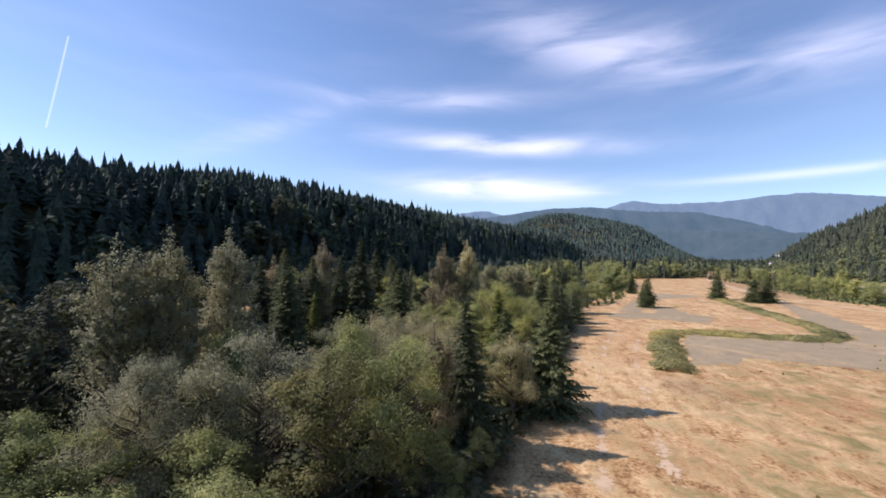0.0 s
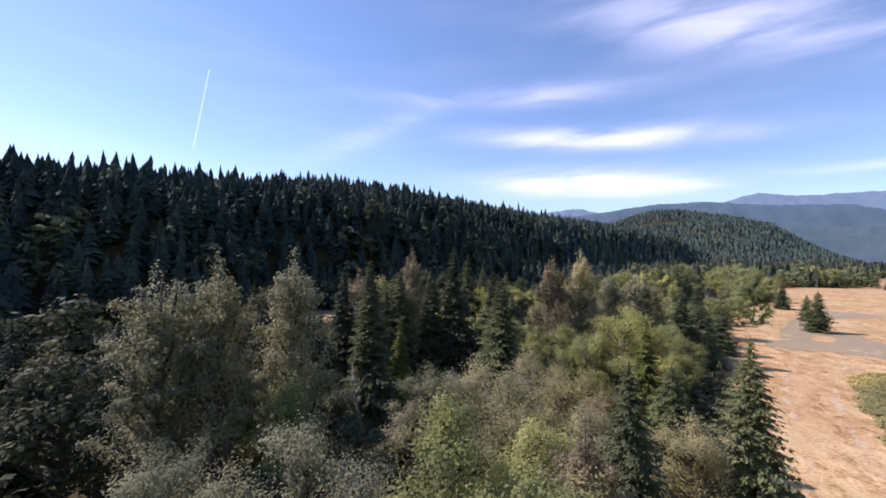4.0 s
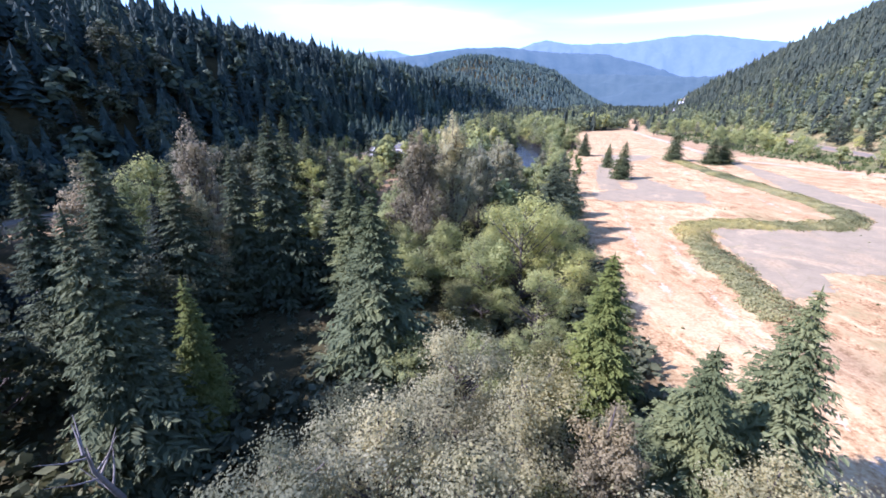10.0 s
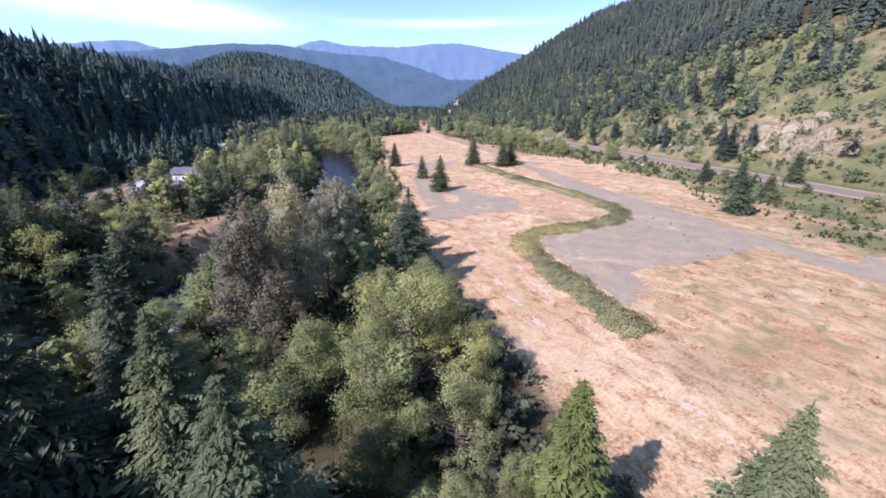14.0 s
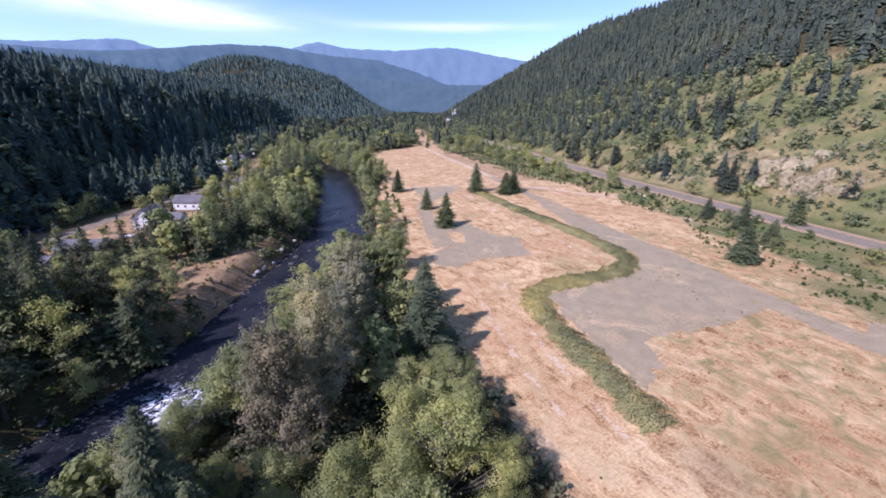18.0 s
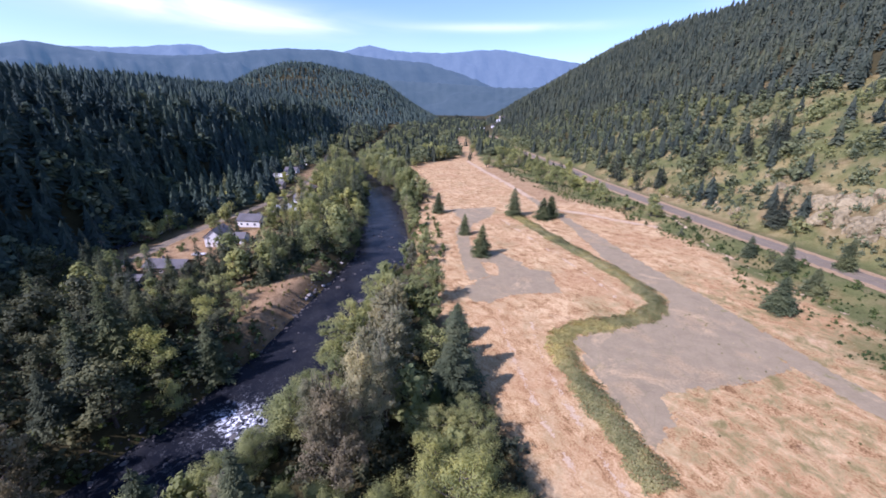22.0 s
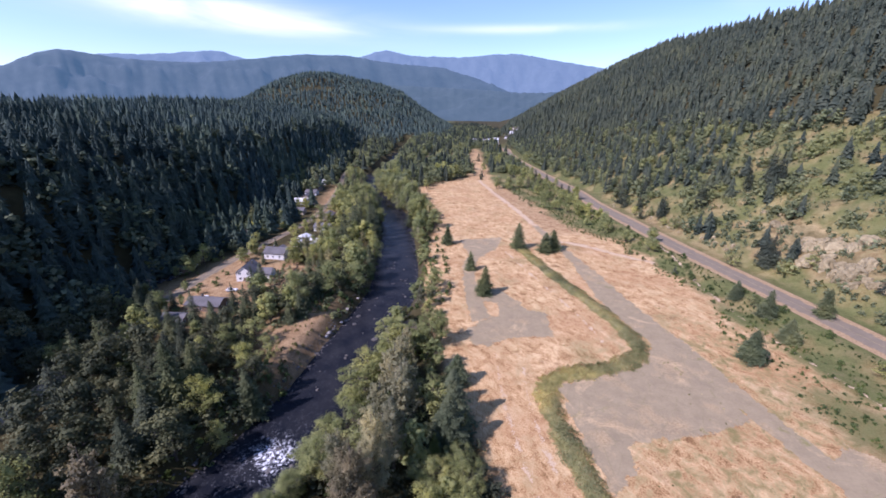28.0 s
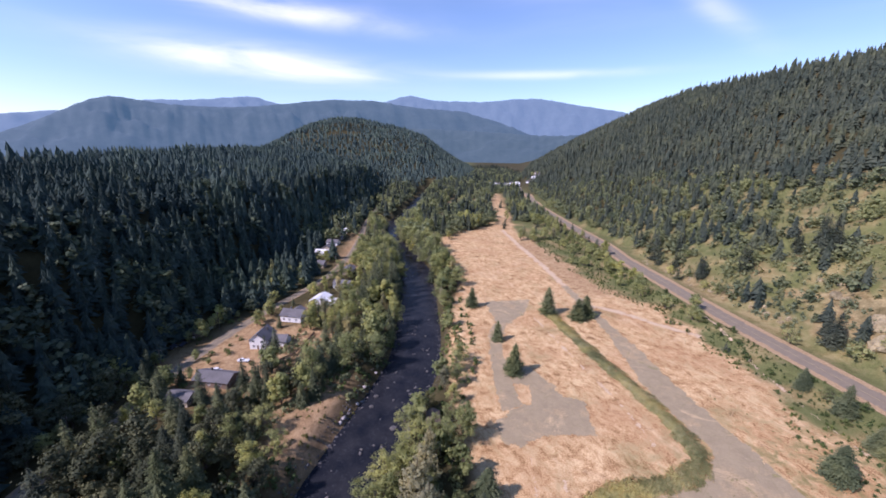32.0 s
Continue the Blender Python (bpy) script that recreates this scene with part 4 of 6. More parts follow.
LABELS = {
    "fir": ("tall dark green fir in the river wood", "fir tree"), "spruce": ("blue-green spruce with drooping boughs", "spruce tree"),
    "cedar": ("slender yellow-green conifer beside the field", "conifer"), "fieldfir": ("dense young fir standing in the dry field", "fir tree"),
    "smallfir": ("young dark fir near the road", "fir tree"), "darkfir": ("fir coloured darker for shade, across the river", "fir tree"), "hillfir": ("dark fir standing on the grassy slope", "fir tree"), "poplar": ("tall grey-green cottonwood with fluttering leaves", "poplar tree"),
    "cotton": ("bushy young grey-green cottonwood in the wood", "poplar tree"),
    "alder": ("green leafy alder by the river", "alder tree"), "brown": ("cottonwood with browning late-summer leaves", "poplar tree"),
    "dry": ("shrubby tree with yellowing dry leaves", "tree"), "round": ("round-crowned green maple by the river", "maple tree"),
    "shade": ("leafy tree with leaf colour darkened for shade", "tree"),
    "smallleaf": ("small leafy green tree on the bank", "tree"), "bush": ("low leafy green bush beside the road", "bush")}
made_trees = []


def plant(kind, x, y, high, wide=None, label=None, sink=0.0):
    """A tree of its own at a place: its height, and the width of its crown against the usual."""
    wide = (wide or 1.0) * (1.42 if kind == "fieldfir" else 1.0)
    rng = random.Random(int(x * 131 + y * 71 + high * 17))
    variant = rng.randrange(3)
    tm, cm = proto((kind, variant, 2 if (-16 < y < 48 and x > -40) or (48 <= y < 92 and -58 < x < 24) else 1 if -16 < y < 178 and x > -62 else 0))
    group = {"bush": "bushes along the field", "fieldfir": "young firs in the field"}.get(kind, "trees of the valley")
    name = {"bush": "bush"}.get(kind, LABELS[kind][1].replace(" ", "_"))
    holder = tagged(new(name), label or LABELS[kind][0], LABELS[kind][1], group)
    holder.matrix_basis = Matrix.Translation((x, y, float(land(x, y)) - sink)) @ Matrix.Rotation(rng.uniform(0, 6.28), 4, "Z") @ Matrix.Rotation(rng.uniform(-0.03, 0.03), 4, "X") @ Matrix.Diagonal((high * wide, high * wide, high, 1))
    child("trunk", tm, holder)
    child("crown", cm, holder)
    made_trees.append((x, y, high))
    return holder


# ---- trees that can be told apart ----
for kind, x, y, high, wide in [
    # cottonwoods, alders and shrubs under the first stretch
    ("poplar", -26, 18, 26, 1.0), ("poplar", -28, 11, 25.5, 1.0), ("poplar", -32, 8, 24.5, 1.1), ("poplar", -37, 13, 22, 1.1), ("alder", -22, 14, 14, 1.1),
    ("cotton", -13, 1, 14.2, 1.0), ("cotton", -11, 4, 15.5, 1.0), ("cotton", -18, -1, 13.5, 1.1), ("cotton", -22, 2, 13, 1.1), ("alder", -5, 11, 16, 1.1),
    ("alder", -19, -4, 9, 1.5), ("alder", -11, -2, 9, 1.5), ("dry", -3, 2, 14.5, 1.2), ("round", -14, -10, 8, 1.4), ("alder", -25, -5, 10, 1.4), ("round", -6, -6, 8, 1.5),
    ("poplar", -31, -6, 14, 1.2), ("alder", -33, -14, 10, 1.4), ("poplar", -40, -2, 15, 1.2), ("poplar", -36, -12, 13, 1.2), ("shade", -44, 6, 15, 1.2), ("round", -24, -14, 7, 1.5),
    ("alder", 2, 6, 15, 1.1), ("brown", 4, 12, 16, 1.1), ("fir", 7, 17, 18, 1.0), ("round", 6, 6, 6, 1.3), ("round", 9, 12, 5, 1.2), ("alder", 0, 16, 13, 1.2), ("alder", -2, -12, 7, 1.4),
    ("cotton", -4, 25, 14, 1.2), ("cotton", -9, 29, 13.5, 1.2), ("cotton", -14, 27, 13, 1.2), ("cotton", 0, 32, 13.5, 1.2), ("cotton", -4, 36, 13.5, 1.2), ("brown", 4, 29, 13, 1.3), ("dry", -1, 24, 10.5, 1.4), ("cotton", 4, 22, 13, 1.2),
    ("spruce", 17, 32, 18, 1.0), ("spruce", 11, 31, 15, 1.2), ("cedar", 9, 41.5, 16.8, 1.35), ("dry", 5, 42, 8, 1.4), ("cotton", 12, 26, 12, 1.2), ("round", 9, 46, 5, 1.6), ("round", 3, 48, 5, 1.7), ("alder", -2, 44, 8, 1.5),
    ("fir", -29, 37, 22, 1.0), ("cedar", -26.5, 41, 15.3, 0.9), ("fir", -34, 44, 20, 1.0), ("fir", -28, 68, 27.5, 0.95), ("fir", -33, 66, 22, 0.95), ("brown", -40, 70, 27, 0.9), ("fir", -21, 73, 22, 1.0), ("alder", -52, 72, 21, 0.9), ("poplar", -36, 62, 20, 1.0), ("spruce", -12, 50, 20, 1.15), 
    ("spruce", -17, 64, 19, 1.05), ("shade", -13, 38, 7, 1.6), ("brown", -38, 30, 16, 1.2), ("shade", -44, 40, 15, 1.3), ("round", -8, 47, 6, 1.6),
    # the firs at x -37 to -44 are added to shade the clearing
    ("brown", -56, 99, 30, 0.95), ("brown", -50, 88, 24, 1.0), ("alder", -72, 106, 17, 1.1), ("brown", -48, 60, 22, 1.1), ("fir", -40, 53, 24, 1.05), ("fir", -37, 59, 22, 1.0), ("fir", -43, 48, 22, 1.05), ("fir", -44, 58, 23, 1.0), ("shade", -35, 49, 14, 1.1), ("fir", -48, 130, 25.5, 1.1), ("fir", -43, 134, 22, 1.0), ("fir", -54, 128, 21, 1.0),
    ("round", 7, 64, 16.5, 1.15), ("round", 13, 68, 12.5, 1.15), ("round", 7, 72, 13, 1.15), ("round", 1, 60, 12, 1.2), ("alder", 3, 66, 12, 1.2), ("alder", 14, 60, 10, 1.2), ("dry", -2, 54, 9, 1.4), ("round", 16, 76, 12, 1.1), ("round", 7, 54, 10, 1.2),
    ("alder", -4, 68, 12, 1.3), ("round", 10, 80, 11, 1.2), ("alder", -10, 64, 10, 1.4),
    ("brown", -8, 78, 26, 1.15), ("poplar", -2, 83, 27, 1.15), ("poplar", 4, 90, 22, 1.1), ("poplar", -9, 87, 20, 1.2), ("poplar", 9, 100, 21, 1.2), ("poplar", 12, 106, 20, 1.2), ("fir", 23, 98, 18.5, 1.5), ("fir", 19, 91, 17.5, 1.55), ("fir", 26, 105, 13, 1.4), ("poplar", 11, 113, 21, 1.45), ("poplar", 16, 121, 18, 1.4), ("poplar", 4, 100, 19, 1.4),
    ("fieldfir", 31, 113, 11.5, 1.05), ("alder", 33, 135, 13, 1.0), ("alder", -13, 104, 9, 1.6), ("alder", -9, 110, 9, 1.6), ("alder", -20, 90, 9, 1.6), ("alder", -16, 97, 9, 1.6), ("round", -3, 104, 10, 1.3), ("alder", -1, 114, 9, 1.4), ("alder", 6, 122, 10, 1.3),
    ("shade", -18, 18, 9, 1.3), ("shade", -24, 23, 10, 1.3), ("shade", -14, 15, 8, 1.4), ("shade", -20, 9, 8, 1.4), ("shade", -38, 20, 12, 1.3),
    ("round", 18, 84, 8, 1.4), ("round", 3, 96, 9, 1.4), ("cedar", 14, 88, 9, 1.3), ("round", 22, 112, 8, 1.3),
    ("round", 204, 228, 9, 1.3), ("alder", 208, 236, 10, 1.2), ("round", 213, 240, 9, 1.2), ("alder", 199, 298, 10, 1.2), ("round", 206, 292, 9, 1.3), ("alder", 226, 288, 11, 1.2), ("round", 197, 222, 8, 1.2),
    # riverside further up
    ("fir", 17, 122, 15, 1.2), ("alder", 12, 132, 10, 1.3), ("poplar", 20, 130, 14, 1.2), ("alder", 36, 138, 14, 1.15), ("round", 33, 146, 8, 1.2), ("alder", 38, 156, 9, 1.2), ("round", 44, 168, 9, 1.3), ("round", 51, 183, 10, 1.3), ("alder", 47, 176, 10, 1.3), ("dry", 28, 156, 8, 1.3),
    # firs in the field
    ("fieldfir", 70, 167, 14.5, 0.85), ("fieldfir", 77, 196, 11, 0.85), ("fieldfir", 82, 240, 13, 0.9), ("fieldfir", 121, 217, 17, 0.9), ("fieldfir", 133, 205, 12.5, 1.25), ("fieldfir", 140, 207, 13, 1.25),
    ("fieldfir", 134, 86, 12.5, 1.1), ("fieldfir", 160, 88, 10, 1.15), ("fieldfir", 172, 103, 13, 0.85), ("fieldfir", 191, 92, 13, 0.85), ("fieldfir", 177, 119, 9.5, 0.95), ("round", 163, 62, 6, 1.4), ("round", 194, 182, 9, 1.4), ("fieldfir", 150, 46, 11, 1.1), ("round", 176, 110, 6, 1.3),
    # firs on the slope over the road
    ("hillfir", 222, 132, 17, 1.35), ("hillfir", 226, 137, 12, 1.3), ("round", 212, 144, 8, 1.3), ("hillfir", 265, 203, 20, 1.2), ("hillfir", 269, 208, 16, 1.2), ("hillfir", 287, 172, 25, 1.0), ("hillfir", 292, 178, 27, 0.95), ("hillfir", 299, 184, 26, 0.95), ("hillfir", 283, 168, 18, 1.1),
    ("hillfir", 307, 219, 17, 1.1), ("hillfir", 295, 194, 15, 1.2), ("hillfir", 291, 190, 13, 1.2), ("hillfir", 254, 224, 17, 1.1), ("hillfir", 258, 229, 14, 1.1), ("round", 239, 201, 9, 1.3), ("round", 194, 178, 8, 1.5), ("hillfir", 267, 277, 21, 1.1), ("hillfir", 263, 268, 16, 1.1), ("hillfir", 260, 251, 15, 1.1), ("hillfir", 282, 308, 20, 1.1), ("hillfir", 282, 265, 17, 1.1), ("hillfir", 287, 272, 15, 1.1), ("hillfir", 274, 288, 15, 1.1),
    ("smallfir", 214, 84, 11, 1.2), ("round", 226, 116, 6, 1.5), ("smallfir", 246, 236, 11, 1.2), ("round", 250, 246, 8, 1.2), ("round", 244, 214, 7, 1.3), ("round", 270, 250, 8, 1.2),
    # clump between the dirt track and the road
    ("alder", 203, 388, 13, 1.2), ("poplar", 209, 393, 14, 1.3), ("alder", 215, 384, 13.5, 1.2), ("poplar", 222, 391, 14, 1.3), ("alder", 228, 383, 14, 1.2), ("alder", 235, 390, 13, 1.2), ("poplar", 242, 386, 13, 1.3), ("round", 212, 377, 9, 1.3), ("round", 229, 350, 10, 1.3), ("alder", 234, 358, 11, 1.2), ("alder", 219, 324, 10, 1.2), ("round", 224, 332, 9, 1.3), ("alder", 206, 289, 9, 1.2), ("round", 209, 278, 8, 1.2), ("smallfir", 240, 370, 12, 1.2),
    # trees at the far edge of the field
    ("round", 176, 470, 18, 1.3), ("alder", 184, 462, 17, 1.3), ("round", 190, 470, 18, 1.2), ("alder", 170, 480, 18, 1.3), ("round", 181, 484, 19, 1.3), ("alder", 131, 413, 10, 1.3), ("round", 141, 430, 9, 1.3), ("smallfir", 215, 447, 9, 1.2), ("smallfir", 226, 466, 12, 1.2), ("alder", 247, 500, 13, 1.1), ("smallfir", 290, 600, 15, 1.2), ("smallfir", 240, 522, 13, 1.2),
]:
    plant(kind, x, y, high, wide)


def scatter(seed, count, box, keep, gap):
    """Random places in a box that pass a test and keep their distance."""
    rng = np.random.default_rng(seed)
    out = []
    for x, y in rng.uniform((box[0], box[1]), (box[2], box[3]), (count * 30, 2)):
        if len(out) < count and all((x - a) ** 2 + (y - b) ** 2 > gap * gap for a, b in out) and keep(x, y):
            out.append((x, y))
    return out


def clear_of(x, y, gap):
    return all((x - a) ** 2 + (y - b) ** 2 > gap * gap for a, b, _ in made_trees)


def r_of(x, y):
    return float(to_line(x, y, RIVER)[0])


def open_bank(x, y):
    """The bare ground at the road's bend across the river, and the gap in front of it."""
    return to_line(x, y, [(-72, 77), (-88, 94), (-106, 114), (-94, 138), (-84, 166)])[0] < 9


def river_x(y):
    return float(np.interp(y, [-120, -20, 30, 62, 82, 97, 111, 131, 153, 172, 196, 226, 282, 340, 385, 430, 485], [-108, -104, -98, -86, -66, -42, -26, -9, 5, 18, 33, 44, 60, 74, 77, 76, 85]))


HOMES = [(-33, 229, 9), (-24, 236, 8), (-20, 253, 10), (-5, 272, 10), (11, 298, 9), (-49, 199, 11), (-58, 188, 8), (2, 382, 10), (8, 398, 10), (15, 417, 10), (22, 438, 10), (30, 468, 10), (34, 528, 10), (-3, 346, 10), (14, 330, 9), (27, 147, 5), (14, 392, 9), (22, 412, 9), (29, 430, 9), (20, 372, 9), (36, 452, 9)]
YARD = [(-46, 214), (-34, 238), (-22, 216), (-40, 225), (-12, 226)]


def free_of_homes(x, y, more=0.0):
    return all((x - a) ** 2 + (y - b) ** 2 > (r + more) ** 2 for a, b, r in HOMES) and all((x - a) ** 2 + (y - b) ** 2 > 81 for a, b in YARD)


picker = random.Random(5)
# river wood on the field's side
for x, y in scatter(11, 88, (-40, 70, 150, 470), lambda x, y: wood_side(x, y) < -1 and r_of(x, y) > 13 and x > river_x(y) and clear_of(x, y, 4.0) and free_of_homes(x, y), 4.6):
    plant(picker.choice(["alder", "alder", "round", "smallleaf", "smallleaf", "poplar"]), x, y, picker.uniform(8, 15) if y < 300 else picker.uniform(10, 17), picker.uniform(1.05, 1.35))
# tall trees leaning over the upper river
for x, y in scatter(71, 105, (45, 290, 165, 520), lambda x, y: 7.5 < r_of(x, y) < (22 if y < 350 else 34) and wood_side(x, y) < 4 and clear_of(x, y, 3.5) and float(to_line(x, y, LEFT_ROAD)[0]) > 8 and (y > 335 or r_of(x, y) > 11), 5.0):
    plant(picker.choice(["alder", "poplar", "round", "fir", "alder"]), x, y, picker.uniform(12, 20), picker.uniform(1.0, 1.3))
# the wood behind the start
for x, y in scatter(17, 42, (-95, -110, 2, -14), lambda x, y: wood_side(x, y) < -2 and r_of(x, y) > 14 and clear_of(x, y, 5), 6.5):
    plant(picker.choice(["alder", "poplar", "shade", "round", "fir"]), x, y, picker.uniform(7, 13), picker.uniform(1.1, 1.4))
# wood between the river and the village road, nearest stretch
for x, y in scatter(12, 105, (-125, 50, 20, 200), lambda x, y: r_of(x, y) > 13 and not (y > 164 and -76 < x < -10) and x < river_x(y) and float(to_line(x, y, LEFT_ROAD)[0]) > 7 and clear_of(x, y, 4.5) and free_of_homes(x, y) and not open_bank(x, y) and not (138 < y < 190 and r_of(x, y) < 32), 5.6):
    # outside the sunny part, darker trees stand in for the ridge's shade
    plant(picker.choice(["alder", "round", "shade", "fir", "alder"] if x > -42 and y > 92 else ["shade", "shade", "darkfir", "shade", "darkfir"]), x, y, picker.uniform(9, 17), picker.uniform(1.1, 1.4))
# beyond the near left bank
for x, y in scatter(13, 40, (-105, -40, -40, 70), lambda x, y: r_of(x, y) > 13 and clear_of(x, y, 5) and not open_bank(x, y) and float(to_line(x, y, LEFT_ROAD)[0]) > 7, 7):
    # firs and leafy trees here are coloured darker for shade
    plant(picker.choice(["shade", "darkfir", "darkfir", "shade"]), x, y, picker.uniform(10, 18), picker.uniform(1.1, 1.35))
# gardens and bank along the village
for x, y in scatter(14, 120, (-85, 185, 85, 480), lambda x, y: 13 < r_of(x, y) < 60 and float(to_line(x, y, LEFT_ROAD)[0]) > 6 and x < river_x(y) and free_of_homes(x, y) and clear_of(x, y, 4.5) and (r_of(x, y) < 36 or y > 225) and not (y < 200 and r_of(x, y) < 30) and not (180 < y < 240 and -62 < x < -16) and free_of_homes(x, y, 4), 5.5):
    plant(picker.choice(["alder", "smallleaf", "fir", "poplar", "alder", "round"]), x, y, picker.uniform(7, 17), picker.uniform(1.0, 1.25))
for kind, x, y, high in [("fir", -33, 185, 15), ("fir", -28, 219, 13), ("fir", -38, 190, 14), ("fir", -66, 187, 15), ("fir", -73, 199, 15), ("fir", -82, 165, 16), ("fir", -57, 172, 16), ("smallleaf", -60, 205, 5), ("smallleaf", -55, 215, 3.5), ("smallleaf", -10, 246, 7), ("fir", 25, 268, 22), ("fir", 30, 284, 22), ("fir", 37, 305, 23), ("fir", 33, 296, 20), ("fir", -5, 214, 17), ("fir", 2, 222, 16), ("round", -14, 208, 9), ("fir", -52, 186, 15), ("fir", -42, 165, 18), ("fir", -31, 206, 15), ("fir", -76, 212, 13), ("fir", -76, 168, 18), ("smallleaf", -61, 221, 5), ("fir", -34, 316, 20), ("smallleaf", -39, 250, 7), ("fir", -7, 240, 15), ("alder", -44, 151, 13), ("alder", -31, 143, 12), ("round", -24, 150, 9), ("alder", -12, 236, 12), ("alder", 4, 246, 13)]:
    plant(kind, x, y, high, 1.1)
for x, y in scatter(73, 18, (14, 262, 66, 400), lambda x, y: 13 < r_of(x, y) < 34 and x < river_x(y) and free_of_homes(x, y, 3) and clear_of(x, y, 3.5) and float(to_line(x, y, LEFT_ROAD)[0]) > 9, 6.5):
    plant("fir", x, y, picker.uniform(17, 26), picker.uniform(1.0, 1.25), "tall dark green fir between gardens and river")
# trees in the gardens and along both sides of the village road
for x, y in scatter(18, 95, (-100, 170, 80, 520), lambda x, y: 5.5 < float(to_line(x, y, LEFT_ROAD)[0]) < 24 and free_of_homes(x, y, 1.0) and clear_of(x, y, 4) and r_of(x, y) > 14, 5.0):
    plant(picker.choice(["alder", "smallleaf", "smallleaf", "fir", "round"]), x, y, picker.uniform(4, 11), picker.uniform(1.0, 1.3))
for x, y in scatter(19, 48, (-80, 146, -8, 200), lambda x, y: r_of(x, y) > 15 and free_of_homes(x, y, 1.5) and clear_of(x, y, 4.5) and float(to_line(x, y, LEFT_ROAD)[0]) > 6 and not (-30 < x < 2 and 138 < y < 172), 5.0):
    plant(picker.choice(["shade", "fir", "smallleaf", "fir", "shade"]), x, y, picker.uniform(6, 14), picker.uniform(1.0, 1.25))
for x, y in scatter(20, 55, (-66, 196, 6, 268), lambda x, y: free_of_homes(x, y, -1.5) and clear_of(x, y, 3) and float(to_line(x, y, LEFT_ROAD)[0]) > 5 and r_of(x, y) > 16, 4.0):
    plant("bush", x, y, picker.uniform(1.0, 2.6), picker.uniform(1.0, 1.4), "rounded garden shrub on the dry yard")
# bushes beside the road and on the bank
for x, y in scatter(15, 100, (140, 20, 290, 420), lambda x, y: 9.5 < float(to_line(x, y, HIGHWAY)[0]) < 34 and along(x, y)[1] < 137 and clear_of(x, y, 4), 4.2):
    big = picker.random() < 0.12 + 0.5 * (y > 200)
    plant(picker.choice(["smallleaf", "round", "smallfir"]) if big else "bush", x, y, picker.uniform(5, 10) if big else picker.uniform(1.6, 3.6), picker.uniform(1.1, 1.5))
for x, y in scatter(16, 95, (190, 290, 330, 600), lambda x, y: 11 < float(to_line(x, y, HIGHWAY)[0]) < 44 and along(x, y)[1] < 134 and along(x, y)[1] > np.interp(along(x, y)[0], [285, 315, 360, 425, 520], [98, 95, 90, 82, 92]) and (y > 430 or float(to_line(x, y, HIGHWAY)[0]) < 26) and float(to_line(x, y, CORRIDOR)[0]) > 14 and clear_of(x, y, 3.5), 5.0):
    plant(picker.choice(["smallleaf", "alder", "smallfir"]), x, y, picker.uniform(7, 13), picker.uniform(1.0, 1.3))


# ---- forests on the slopes ----
def forest(name, seed, s0, s1, d0, d1, gap, keep, sizes, kinds, mat, label):
    """One sheet of far trees on a stretch of the valley side."""
    rng = np.random.default_rng(seed)
    count = int((s1 - s0) * (d1 - d0) / gap**2)
    # staggered rows, shaken until no row shows
    across_ = max(1, int((d1 - d0) / gap))
    cell = np.arange(count)
    row, col_ = cell // across_, cell % across_
    ss = s0 + (row + rng.uniform(-0.55, 0.55, count)) * gap
    dd = d0 + (col_ + 0.5 * (row % 2) + rng.uniform(-0.55, 0.55, count)) * gap
    x, y = AX * ss + AY * dd, AY * ss - AX * dd
    z = land(x, y)
    ok = keep(x, y, z, ss, dd, rng)
    x, y, z = x[ok], y[ok], z[ok]
    which = rng.integers(0, len(kinds), len(x))
    pieces = []
    for k, (v, f) in enumerate(kinds):
        m = which == k
        high = sizes[0] + (sizes[1] - sizes[0]) * np.clip(rng.normal(0.5, 0.22, m.sum()), 0, 1.25)
        wide = (0.35 * high + 0.65 * np.mean(sizes)) * rng.uniform(1.0, 1.75, m.sum()) if high.size else high
        pieces.append(spread(v, f, np.stack([x[m], y[m], z[m] - 0.4], -1), rng.uniform(0, 6.28, m.sum()), np.stack([wide, wide, high], -1)))
    v, f = joined(pieces)
    return tagged(new(name, mesh_np(name, v, f, mat)), label, "forest", "", "stuff")


NEAR_FIR = [joined([skirt_conifer(k + 60, 10, 11, 0.165 + 0.018 * (k % 3)), conifer(k + 60, 8, 5, 0.18 + 0.02 * (k % 3), 0.5, 1, 0.82, 0.7)]) for k in range(6)]
FAR_FIR = [joined([skirt_conifer(k + 70, 7, 9, 0.15 + 0.02 * (k % 4)), conifer(k + 70, 7, 5, 0.165 + 0.02 * (k % 4), 0.5, 1, 0.82, 0.8)]) for k in range(8)]
SLOPE_FIR = [skirt_conifer(k + 80, 7, 8, 0.17 + 0.02 * (k % 3)) for k in range(5)]
DIST_FIR = [skirt_conifer(k + 9, 4, 6, 0.18) for k in range(3)]
FAR_LEAF = [broadleaf(k + 40, 170, 0.12, "round", 22)[1] for k in range(4)]
FAR_SHRUB = [broadleaf(k + 60, 64, 0.23, "bush", 12)[1] for k in range(3)]


def high_line(s):
    """How far up the right slope the closed forest begins."""
    return np.interp(s, [0, 250, 420, 530, 650, 805, 900], [292, 284, 270, 258, 232, 195, 175])


def clusters(x, y, seed):
    """Groups of trees at two sizes."""
    return waves(x, y, 58, seed) + 0.6 * waves(x, y, 24, seed + 1)


def bare(s, d):
    """Where the slope over the road is bare rock and earth."""
    return np.exp(-(((s - 193) / 44) ** 2) - ((d - 186) / 15) ** 2)


def in_town(x, y):
    return np.hypot((x - 478) / 62, (y - 905) / 100)


def left_foot(s):
    return -150 + 0.05 * np.clip(s - 500, 0, 900)


